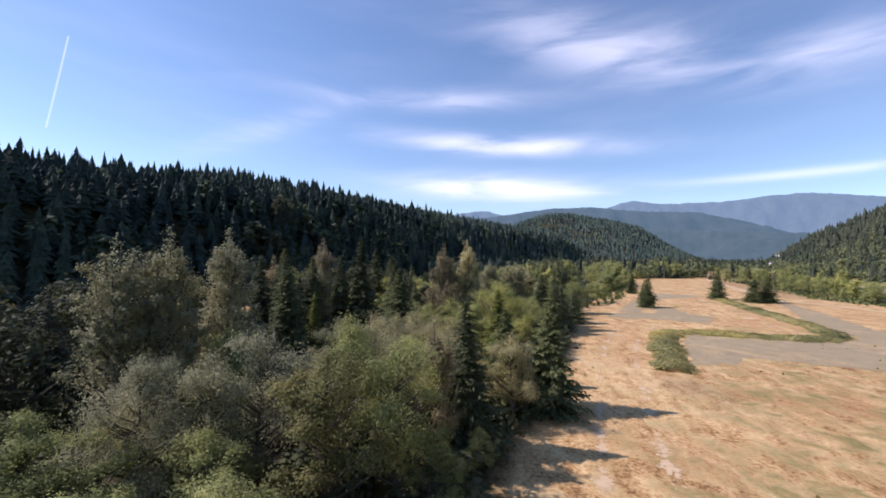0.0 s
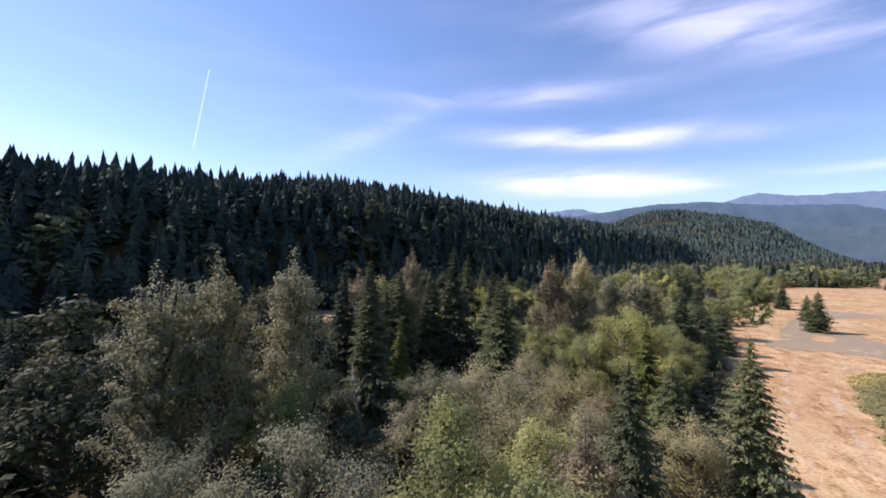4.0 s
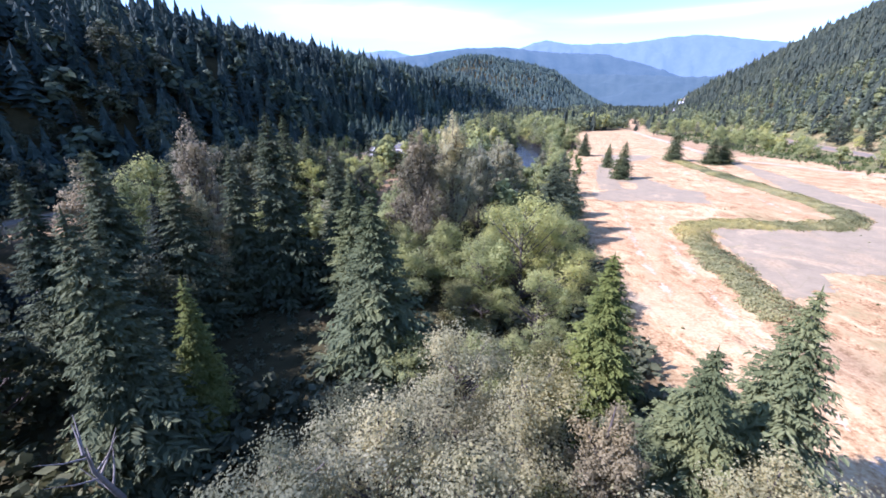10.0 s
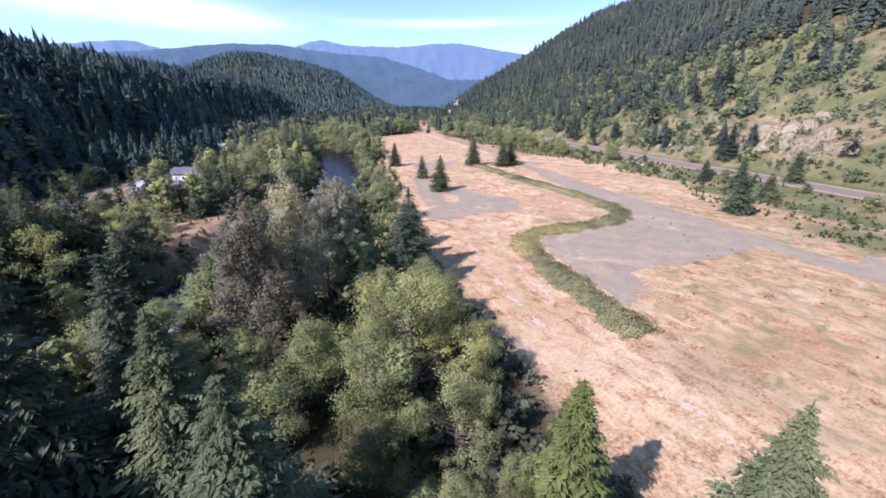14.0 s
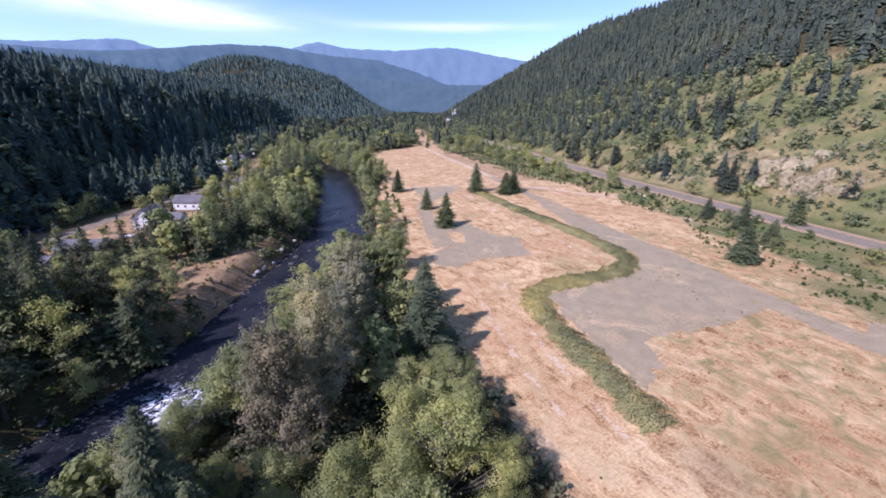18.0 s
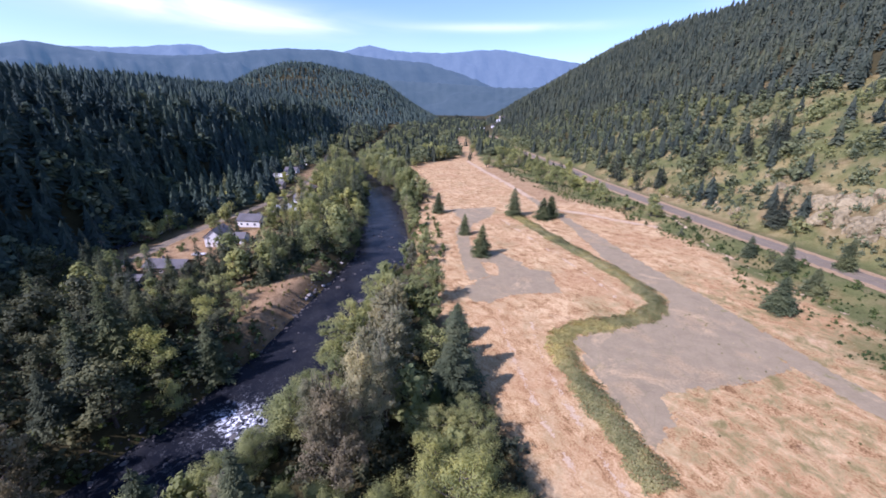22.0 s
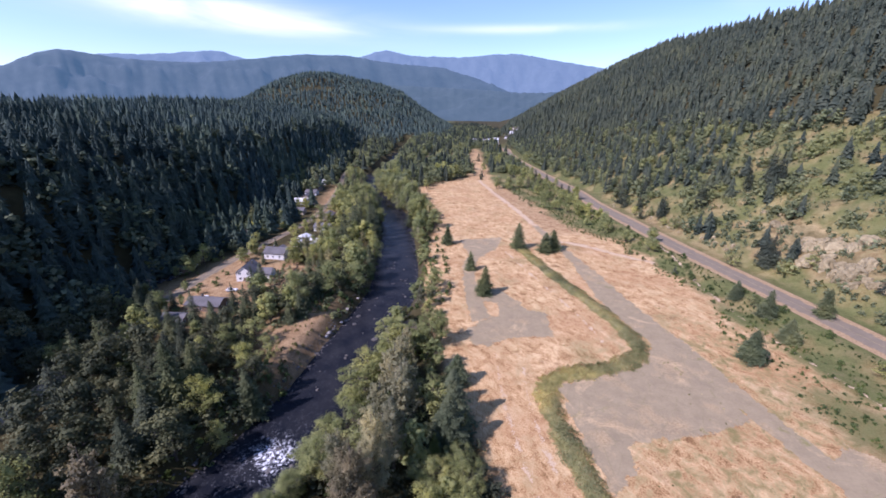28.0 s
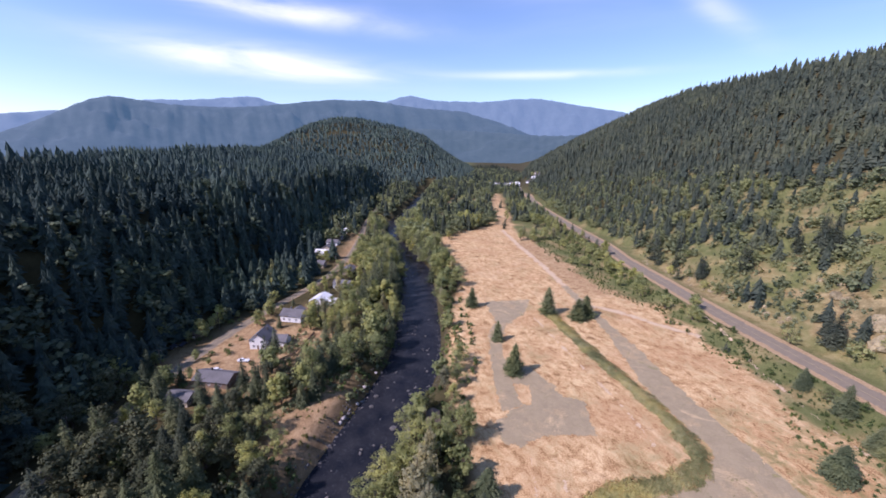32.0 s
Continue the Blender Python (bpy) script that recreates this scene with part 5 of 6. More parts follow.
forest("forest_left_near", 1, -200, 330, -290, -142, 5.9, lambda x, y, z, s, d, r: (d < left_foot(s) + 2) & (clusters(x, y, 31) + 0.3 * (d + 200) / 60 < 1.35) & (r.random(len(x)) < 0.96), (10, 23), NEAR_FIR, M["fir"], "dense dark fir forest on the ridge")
forest("forest_left_ridge", 11, 330, 820, -345, -130, 6.6, lambda x, y, z, s, d, r: (d < left_foot(s) + 2) & (clusters(x, y, 31) + 0.3 * (d + 200) / 60 < 1.4) & (r.random(len(x)) < 0.95), (11, 22), FAR_FIR, M["hazefir"], "dark fir forest farther up the ridge")
forest("forest_left_back", 10, -240, 1000, -560, -290, 13, lambda x, y, z, s, d, r: ((s < 330) | (d < -345)) & (r.random(len(x)) < 0.9), (13, 22), DIST_FIR, M["hazefir"], "dark fir forest behind the ridge")
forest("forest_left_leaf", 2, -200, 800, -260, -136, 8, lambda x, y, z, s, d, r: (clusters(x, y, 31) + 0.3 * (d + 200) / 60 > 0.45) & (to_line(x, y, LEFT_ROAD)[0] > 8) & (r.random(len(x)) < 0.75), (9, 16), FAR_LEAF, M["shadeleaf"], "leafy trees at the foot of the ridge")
def road_left(x, y, s, d):
    """Between the village road and the ridge, clear of the houses."""
    way_d = np.interp(y, [p[1] for p in LEFT_ROAD], [p[0] for p in LEFT_ROAD])
    homes = np.min([np.hypot(x - a, y - b) - r for a, b, r in HOMES], axis=0)
    return (x < way_d - 7) & (homes > 1) & ~open_bank(x, y) & (to_line(x, y, LEFT_ROAD)[0] > 7) & (np.hypot(x + 66, y - 248) > 14) & (np.hypot(x + 89, y - 205) > 9)


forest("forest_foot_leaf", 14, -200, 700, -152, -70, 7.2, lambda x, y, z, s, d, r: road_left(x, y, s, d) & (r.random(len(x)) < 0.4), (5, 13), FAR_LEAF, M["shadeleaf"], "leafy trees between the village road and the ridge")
forest("forest_foot_fir", 15, -200, 700, -152, -80, 9.0, lambda x, y, z, s, d, r: road_left(x, y, s, d) & (r.random(len(x)) < 0.85), (13, 25), NEAR_FIR, M["fir"], "dark firs between the village road and the ridge")
forest("forest_left_far", 3, 800, 2300, -760, 130, 12, lambda x, y, z, s, d, r: (z > 6) & (d < 130 - 240 * ease((1100 - s) / 300)) & (np.hypot((x - 140) / 60, (y - 1442) / 28) > 1), (12, 21), DIST_FIR, M["hazefir"], "distant fir forest on the hill")
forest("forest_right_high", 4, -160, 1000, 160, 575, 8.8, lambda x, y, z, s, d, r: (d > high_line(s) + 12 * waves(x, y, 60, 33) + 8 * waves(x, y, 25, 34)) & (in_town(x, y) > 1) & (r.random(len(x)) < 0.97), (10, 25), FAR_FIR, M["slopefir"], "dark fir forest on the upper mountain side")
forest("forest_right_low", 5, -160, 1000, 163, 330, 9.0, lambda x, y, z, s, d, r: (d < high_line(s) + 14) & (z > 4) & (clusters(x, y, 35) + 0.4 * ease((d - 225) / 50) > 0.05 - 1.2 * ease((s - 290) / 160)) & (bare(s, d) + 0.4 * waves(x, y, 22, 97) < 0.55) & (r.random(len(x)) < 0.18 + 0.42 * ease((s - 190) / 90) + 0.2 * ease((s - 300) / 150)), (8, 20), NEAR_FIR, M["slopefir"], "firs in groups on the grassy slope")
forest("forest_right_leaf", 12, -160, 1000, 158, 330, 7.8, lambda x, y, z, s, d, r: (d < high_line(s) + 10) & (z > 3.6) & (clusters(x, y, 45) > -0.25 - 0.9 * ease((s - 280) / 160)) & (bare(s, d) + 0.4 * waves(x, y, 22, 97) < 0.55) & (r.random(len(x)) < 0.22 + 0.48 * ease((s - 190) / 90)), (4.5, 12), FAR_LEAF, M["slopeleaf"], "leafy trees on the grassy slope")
forest("shrubs_right_low", 6, -160, 700, 158, 330, 3.6, lambda x, y, z, s, d, r: (d < high_line(s) + 15) & (z > 3.5) & (clusters(x, y, 36) > -0.7) & (bare(s, d) + 0.4 * waves(x, y, 22, 97) < 0.55) & (r.random(len(x)) < 0.35 + 0.3 * ease((s - 190) / 90)), (0.6, 2.6), FAR_SHRUB, M["slopeleaf"], "green shrubs on the grassy slope")
forest("shrubs_right_dry", 26, 20, 420, 158, 290, 6.0, lambda x, y, z, s, d, r: (z > 3.5) & (clusters(x, y, 39) > 0.0) & (bare(s, d) + 0.4 * waves(x, y, 22, 97) < 0.55) & (r.random(len(x)) < 0.5), (0.8, 2.6), FAR_SHRUB, M["dry"], "yellowing shrubs on the grassy slope")
forest("shrubs_rocks", 27, 90, 280, 160, 225, 4.0, lambda x, y, z, s, d, r: (z > 3.5) & (clusters(x, y, 55) > -0.3) & (r.random(len(x)) < 0.6), (1.2, 4.6), FAR_SHRUB, M["slopeleaf"], "dark shrubs among the rocks")
forest("scrub_dry_bank", 61, 120, 200, -80, -38, 2.2, lambda x, y, z, s, d, r: (to_line(x, y, RIVER)[0] > 11) & (np.hypot(x + 9, (y - 158) * 0.8) < 19) & (waves(x, y, 9, 62) > -0.1) & (r.random(len(x)) < 0.75), (0.4, 1.7), FAR_SHRUB, M["dry"], "yellowed scrub on the dry river bank")
forest("shrubs_dry_bank", 29, 110, 215, -95, -40, 4.2, lambda x, y, z, s, d, r: (to_line(x, y, RIVER)[0] > 13) & (to_line(x, y, LEFT_ROAD)[0] > 30) & (np.hypot(x + 9, (y - 158) * 0.8) > 15) & (clusters(x, y, 57) > -0.5) & (r.random(len(x)) < 0.8), (1.0, 3.8), FAR_SHRUB, M["slopeleaf"], "shrubs on the dry river bank")
forest("forest_right_far", 7, 1000, 2300, 150, 1000, 16, lambda x, y, z, s, d, r: (z > 5) & (in_town(x, y) > 1) & (r.random(len(x)) < 0.9), (13, 22), DIST_FIR, M["slopefir"], "distant fir forest on the mountain side")


def valley_end(x, y, z, s, d):
    return (z < 9) & (to_line(x, y, LEFT_ROAD)[0] > 9) & (to_line(x, y, HIGHWAY)[0] > 13) & (to_line(x, y, RIVER)[0] > 14) & ((wood_side(x, y) < 0) | (field_end(x, y, s, d) > 3)) & (in_town(x, y) > 0.8) & (np.hypot(x - 262, y - 682) > 26) & (np.hypot(x - 169, (y - 541) * 0.7) > 11) & (to_line(x, y, CORRIDOR)[0] + 5 * waves(x, y, 40, 24) > 13)


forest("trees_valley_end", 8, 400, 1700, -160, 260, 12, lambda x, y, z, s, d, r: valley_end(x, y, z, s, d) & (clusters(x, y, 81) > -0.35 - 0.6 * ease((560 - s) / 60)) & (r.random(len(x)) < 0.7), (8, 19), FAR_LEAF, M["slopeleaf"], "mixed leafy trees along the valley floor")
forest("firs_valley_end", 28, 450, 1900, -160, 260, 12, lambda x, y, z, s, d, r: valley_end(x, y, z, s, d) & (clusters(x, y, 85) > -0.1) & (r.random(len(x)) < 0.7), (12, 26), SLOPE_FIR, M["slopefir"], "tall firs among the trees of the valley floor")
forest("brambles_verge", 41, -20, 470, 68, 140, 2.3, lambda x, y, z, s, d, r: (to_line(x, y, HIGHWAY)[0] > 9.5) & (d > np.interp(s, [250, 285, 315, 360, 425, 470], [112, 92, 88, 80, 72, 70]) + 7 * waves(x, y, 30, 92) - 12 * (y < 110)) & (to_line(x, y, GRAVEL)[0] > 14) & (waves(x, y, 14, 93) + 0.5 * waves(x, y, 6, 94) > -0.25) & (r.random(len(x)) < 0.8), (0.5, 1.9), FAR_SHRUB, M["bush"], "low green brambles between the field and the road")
forest("weeds_green", 42, 10, 150, 10, 112, 2.6, lambda x, y, z, s, d, r: (wood_side(x, y) > 12) & (to_line(x, y, GRAVEL)[0] > 6) & (waves(x, y, 18, 95) + 0.6 * waves(x, y, 7, 96) > 0.35) & (d > 62) & (r.random(len(x)) < 0.5), (0.25, 0.7), FAR_SHRUB[:2], M["hedge"], "green weed tufts in the dry straw")
forest("weeds_in_field", 9, 20, 420, -10, 128, 3.4, lambda x, y, z, s, d, r: (wood_side(x, y) > 4) & (to_line(x, y, GRAVEL)[0] > 7) & (r.random(len(x)) < np.clip(0.02 + 0.16 * (waves(x, y, 30, 71) > 0.45) + 0.2 * (d > 105) + 0.16 * (d > 58 + 6 * waves(x, y, 25, 72)) * (y < 118), 0, 1)), (0.3, 0.8), FAR_SHRUB[:1], M["dry"], "tufts of dry weeds in the field")


# ---- hedge ----
def leafy_mound(name, line, half, high, density, leaf, mat, label, seed):
    """A long uneven bank of leaves along a line, in one mesh."""
    rng = np.random.default_rng(seed)
    pts = np.array(line, float)
    seg = np.hypot(*np.diff(pts, axis=0).T)
    run = np.r_[0, np.cumsum(seg)]
    n = int(run[-1] * density)
    at = rng.uniform(0, run[-1], n)
    cx, cy = np.interp(at, run, pts[:, 0]), np.interp(at, run, pts[:, 1])
    k = np.clip(np.searchsorted(run, at) - 1, 0, len(seg) - 1)
    tx, ty = np.diff(pts[:, 0])[k] / seg[k], np.diff(pts[:, 1])[k] / seg[k]
    a = rng.uniform(0, math.pi, n)
    rr = rng.uniform(0.1, 1.05, n) ** 0.5
    off = np.cos(a) * half * rr
    wob = 1 + 0.16 * np.sin(at * 0.31 + seed) + 0.13 * np.sin(at * 0.83 + off) + 0.1 * np.sin(at * 2.1 + 2 * off)
    off, z = off * wob, np.sin(a) * high * wob * rr
    x, y = cx + ty * off + rng.normal(size=n) * 0.3, cy - tx * off + rng.normal(size=n) * 0.3
    normals = np.stack([ty * np.cos(a), -tx * np.cos(a), np.sin(a) + 0.6], -1) + rng.normal(size=(n, 3)) * 0.45
    v, f = leaves(np.stack([x, y, land(x, y) + np.maximum(z, 0.05)], -1), normals, leaf * rng.uniform(0.6, 1.4, n), rng)
    holder = tagged(new(name), label, "hedge")
    quad = v.reshape(-1, 4, 3)
    own = (at / 14).astype(int)
    for k in range(own.max() + 1):
        some = quad[own == k]
        if len(some):
            child("bramble_clump", mesh_np("bramble_clump", some.reshape(-1, 3), [np.arange(4 * len(some)).reshape(-1, 4)], mat), holder)
    return holder


leafy_mound("hedge", [(122, 216), (117, 188), (114, 166), (111.5, 142), (109, 124), (105.5, 111), (102, 104.5), (95, 101), (84, 101), (74, 102.5), (65, 104), (58, 102), (53, 94), (49, 80), (46, 68), (43, 57)], 3.7, 1.05, 370, 0.30, M["hedge"], "long bramble hedge beside the asphalt lot", 7)


# ---- houses and yards ----
def box(bm, cx, cy, cz, sx, sy, sz):
    """A box given by its middle and its sizes, added to a bmesh."""
    m = Matrix.Translation((cx, cy, cz)) @ Matrix.Diagonal((sx, sy, sz, 1))
    return bmesh.ops.create_cube(bm, size=1, matrix=m)


def gable(bm, w, l, h, rise):
    """Walls with gables, ridge along y."""
    a = [bm.verts.new(p) for p in ((-w / 2, -l / 2, -0.6), (w / 2, -l / 2, -0.6), (w / 2, -l / 2, h), (0, -l / 2, h + rise), (-w / 2, -l / 2, h))]
    b = [bm.verts.new((v.co.x, l / 2, v.co.z)) for v in a]
    bm.faces.new(a)
    bm.faces.new(b[::-1])
    for k in range(5):
        bm.faces.new((a[k], b[k], b[(k + 1) % 5], a[(k + 1) % 5]))
    bmesh.ops.recalc_face_normals(bm, faces=bm.faces)


def roof_side(bm, w, l, h, rise, side):
    """One slope of a roof, 18 cm thick, with eaves."""
    n = Vector((side * rise, 0, w / 2)).normalized() * 0.18
    o = 0.5
    lo = Vector((side * (w / 2 + o), 0, h - o * rise / (w / 2)))
    hi = Vector((0, 0, h + rise))
    pts = [Vector((p.x, y, p.z)) + k * n for k in (0.12, 1.0) for p, y in ((lo, -l / 2 - o), (lo, l / 2 + o), (hi, l / 2 + o), (hi, -l / 2 - o))]
    v = [bm.verts.new(p) for p in pts]
    for f in ((3, 2, 1, 0), (4, 5, 6, 7), (0, 1, 5, 4), (1, 2, 6, 5), (2, 3, 7, 6), (3, 0, 4, 7)):
        bm.faces.new([v[k] for k in f])
    bmesh.ops.recalc_face_normals(bm, faces=bm.faces)


def house(x, y, turn, w, l, h, rise, wall, roof, label, chimney=True, wing=None, storeys=1):
    home = tagged(new("house"), label, "house", "village houses")
    home.matrix_basis = pose(x, y, float(land(x, y)) + 0.1, 0, 0, turn)
    bm = bmesh.new()
    gable(bm, w, l, h, rise)
    walls = part("wall", bm, M[wall], home)
    for side in (-1, 1):
        bm = bmesh.new()
        roof_side(bm, w, l, h, rise, side)
        part("roof", bm, M[roof], home)
    if chimney:
        bm = bmesh.new()
        box(bm, w * 0.18, l * 0.2, h + rise * 0.9, 0.7, 0.7, 1.6)
        part("chimney", bm, M["stone"], home, "stone chimney")
    rows_ = [1.5 + 2.6 * k for k in range(storeys)]
    spots = [(sx * (w / 2), ly, z, 90) for sx in (-1, 1) for ly in (-l * 0.28, l * 0.05, l * 0.32) for z in rows_] + [(lx, sy * (l / 2), z, 0) for sy in (-1, 1) for lx in (-w * 0.25, w * 0.25) for z in rows_]
    for wx_, wy_, z, tw in spots:
        bm = bmesh.new()
        box(bm, wx_, wy_, z, *((0.1, 1.3, 1.25) if tw else (1.3, 0.1, 1.25)))
        win = part("window", bm, M["white_wall"], home)
        for k in (-1, 1):
            bm = bmesh.new()
            box(bm, wx_ + (0 if tw else k * 0.3), wy_ + (k * 0.3 if tw else 0), z, *((0.14, 0.5, 1.0) if tw else (0.5, 0.14, 1.0)))
            part("pane", bm, M["glass"], win)
    bm = bmesh.new()
    box(bm, 0, -l / 2, 1.0, 1.0, 0.14, 2.05)
    part("door", bm, M["brown_wall"], home, "brown front door")
    if wing:
        ww, wl, wh, wr = wing
        for name_, fn, mat in (("wing_wall", lambda b: gable(b, ww, wl, wh, wr), wall), ("wing_roof", lambda b: roof_side(b, ww, wl, wh, wr, -1), roof), ("wing_roof", lambda b: roof_side(b, ww, wl, wh, wr, 1), roof)):
            bm = bmesh.new()
            fn(bm)
            bmesh.ops.transform(bm, matrix=pose(w / 2 + wl / 2 - 0.8, l * 0.12, 0, 0, 0, 90), verts=bm.verts)
            part(name_, bm, M[mat], home)
    return home


house(-34, 228, -22, 8.0, 10.5, 4.6, 3.2, "white_wall", "grey_roof", "white gabled house with a grey shingle roof", True, (6.5, 8.5, 2.8, 2.0), 2)
house(-20, 253, 60, 8.0, 12.0, 3.6, 2.4, "white_wall", "grey_roof", "low house with a grey roof among gardens", True, (6, 6, 2.6, 1.6))
house(-5, 272, -30, 9.0, 12.0, 3.6, 1.8, "white_wall", "pale_roof", "white house with a pale metal roof", False, (6, 6, 2.6, 1.4))
house(11, 298, 55, 8.0, 11.0, 3.2, 2.0, "white_wall", "grey_roof", "white bungalow under tall firs", True)
house(-49, 199, 62, 8.0, 15.0, 2.9, 1.9, "brown_wall", "grey_roof", "long low brown house beside the yard", True)
house(-59, 189, 62, 6.0, 9.0, 2.6, 1.5, "tan_wall", "grey_roof", "small tan garage with a grey roof", False)
house(18, 330, -25, 8, 11, 3.0, 2.0, "tan_wall", "grey_roof", "tan house beside the village road", True)
for hx, hy, tw, wl_, rf_, words in [(2, 386, 60, "white_wall", "pale_roof", "white house with a pale roof at the forest edge"), (8, 404, -25, "tan_wall", "grey_roof", "grey-roofed tan house in the upper village"), (14, 423, 62, "white_wall", "grey_roof", "white house beside the upper village road"), (21, 444, -22, "tan_wall", "grey_roof", "tan house under firs in the upper village"),
                               (29, 476, 66, "white_wall", "pale_roof", "white house with a pale roof at the village end"), (34, 536, -20, "white_wall", "grey_roof", "far white house at the village road"), (-3, 352, 66, "tan_wall", "grey_roof", "low tan house between road and forest")]:
    house(hx, hy, tw, 8, 11, 3.1, 2.1, wl_, rf_, words, rf_ == "grey_roof")
# the far town, strewn over the foot of the mountain side
town_r = random.Random(12)
for hx, hy in scatter(77, 28, (415, 815, 540, 1000), lambda x, y: in_town(x, y) < 0.95 and float(to_line(x, y, HIGHWAY)[0]) > 9, 15):
    kind = town_r.random()
    house(hx, hy, town_r.uniform(0, 90), town_r.uniform(6, 9), town_r.uniform(8, 14), town_r.uniform(3, 5), town_r.uniform(1.6, 2.6), "white_wall" if kind < 0.45 else "tan_wall", "pale_roof" if kind < 0.2 else "grey_roof", "small pale house in the far town" if kind < 0.2 else "small grey-roofed house in the far town", False)
for hx, hy in scatter(78, 34, (415, 810, 545, 1005), lambda x, y: in_town(x, y) < 1 and float(to_line(x, y, HIGHWAY)[0]) > 9 and clear_of(x, y, 5), 9):
    plant(town_r.choice(["smallleaf", "smallfir", "smallleaf"]), hx, hy, town_r.uniform(6, 11), 1.2, "leafy tree between the far houses")


def shed(x, y, turn, w, l, h, label):
    hut = tagged(new("shed"), label, "shed")
    hut.matrix_basis = pose(x, y, float(land(x, y)), 0, 0, turn)
    for k in range(int(l / 0.3)):
        for side in (-1, 1):
            bm = bmesh.new()
            box(bm, side * w / 2, -l / 2 + 0.15 + 0.3 * k, h / 2 - 0.2, 0.06, 0.28, h + 0.4)
            part("plank", bm, M["brown_wall"], hut)
    for sy in (-1, 1):
        bm = bmesh.new()
        box(bm, 0, sy * l / 2, h / 2 - 0.2, w, 0.08, h + 0.4)
        part("end_wall", bm, M["brown_wall"], hut)
    for side in (-1, 1):
        bm = bmesh.new()
        roof_side(bm, w, l, h, 1.0, side)
        part("roof", bm, M["brown_wall"], hut, "weathered board roof")
    return hut


shed(27, 148, -15, 4.0, 6.0, 2.4, "weathered brown wooden shed by the river wood")
shed(-66, 247, 30, 4.0, 6.0, 2.4, "dark wooden shed beside the village road")
shed(-60, 262, 40, 4.0, 5.0, 2.2, "grey plank shed at the forest foot")


def car(x, y, turn, paint, label, long=4.4, pickup=False):
    auto = tagged(new("car"), label, "car", "parked cars")
    z = float(land(x, y)) + 0.12
    auto.matrix_basis = pose(x, y, z, 0, 0, turn)
    bm = bmesh.new()
    made = box(bm, 0, 0, 0.72, 1.75, long, 0.62)
    bmesh.ops.bevel(bm, geom=list(bm.edges), offset=0.14, segments=2, affect="EDGES")
    part("body", bm, M[paint], auto)
    bm = bmesh.new()
    box(bm, 0, long * (0.14 if pickup else -0.06), 1.28, 1.5, long * (0.34 if pickup else 0.52), 0.56)
    for v in bm.verts:
        if v.co.z > 1.3:
            v.co.x *= 0.82
            v.co.y = v.co.y * 0.8
    bmesh.ops.bevel(bm, geom=list(bm.edges), offset=0.06, segments=1, affect="EDGES")
    part("cabin", bm, M["glass"], auto, "dark glazed cabin")
    bm = bmesh.new()
    box(bm, 0, long * (0.11 if pickup else -0.05), 1.575, 1.2, long * (0.26 if pickup else 0.4), 0.05)
    part("car_roof", bm, M[paint], auto)
    for wx_ in (-0.82, 0.82):
        for wy_ in (-long * 0.31, long * 0.31):
            bm = bmesh.new()
            bmesh.ops.create_cone(bm, cap_ends=True, segments=14, radius1=0.33, radius2=0.33, depth=0.22, matrix=pose(wx_, wy_, 0.33, 0, 90, 0))
            wheel = part("wheel", bm, M["rubber"], auto)
            bm = bmesh.new()
            bmesh.ops.create_cone(bm, cap_ends=True, segments=10, radius1=0.19, radius2=0.19, depth=0.25, matrix=pose(wx_, wy_, 0.33, 0, 90, 0))
            part("rim", bm, M["concrete"], wheel)
    return auto


car(-41, 213, 70, "car_white", "white pickup parked on the dry yard", 5.2, True)
car(-51, 208, 60, "car_white", "white car parked beside the long house")
car(-40, 197, 75, "car_dark", "dark car parked beside the brown house")
car(-45, 281, -30, "car_white", "white van beside the village road", 5.0)
car(-53, 275, -30, "car_dark", "dark car beside the village road")
car(-66, 246, -30, "car_white", "white camper parked at the shady roadside", 6.5)
car(-59, 262, -30, "car_white", "white car in a row along the road", 4.6)
car(-70, 238, -25, "car_dark", "dark pickup in a row along the road", 5.2, True)
car(-88, 208, -20, "car_white", "pale car parked under the forest edge", 4.5)
car(-92, 200, 40, "car_white", "white camper parked under the forest edge", 6.0)
car(-62, 252, -25, "car_white", "white car in the shade by the road")
car(-74, 236, -20, "car_dark", "dark car in the shade by the road")


def fence(points, label):
    wall_ = tagged(new("fence"), label, "fence")
    bx, by = points[0]
    wall_.matrix_basis = pose(bx, by, float(land(bx, by)))
    for (ax, ay), (cx, cy) in zip(points[:-1], points[1:]):
        ln, tn = math.hypot(cx - ax, cy - ay), math.atan2(cy - ay, cx - ax)
        for k in range(int(ln / 2.4) + 1):
            bm = bmesh.new()
            box(bm, ax - bx + math.cos(tn) * 2.4 * k, ay - by + math.sin(tn) * 2.4 * k, 0.8, 0.12, 0.12, 1.9)
            part("post", bm, M["brown_wall"], wall_)
        for z in (0.5, 1.0, 1.5):
            bm = bmesh.new()
            bmesh.ops.create_cube(bm, size=1, matrix=pose((ax + cx) / 2 - bx, (ay + cy) / 2 - by, z, 0, 0, math.degrees(tn)) @ Matrix.Diagonal((ln, 0.04, 0.4, 1)))
            part("board", bm, M["brown_wall"], wall_)


fence([(-10, 231), (-20, 211), (-28, 206)], "dark board fence round a dry garden")


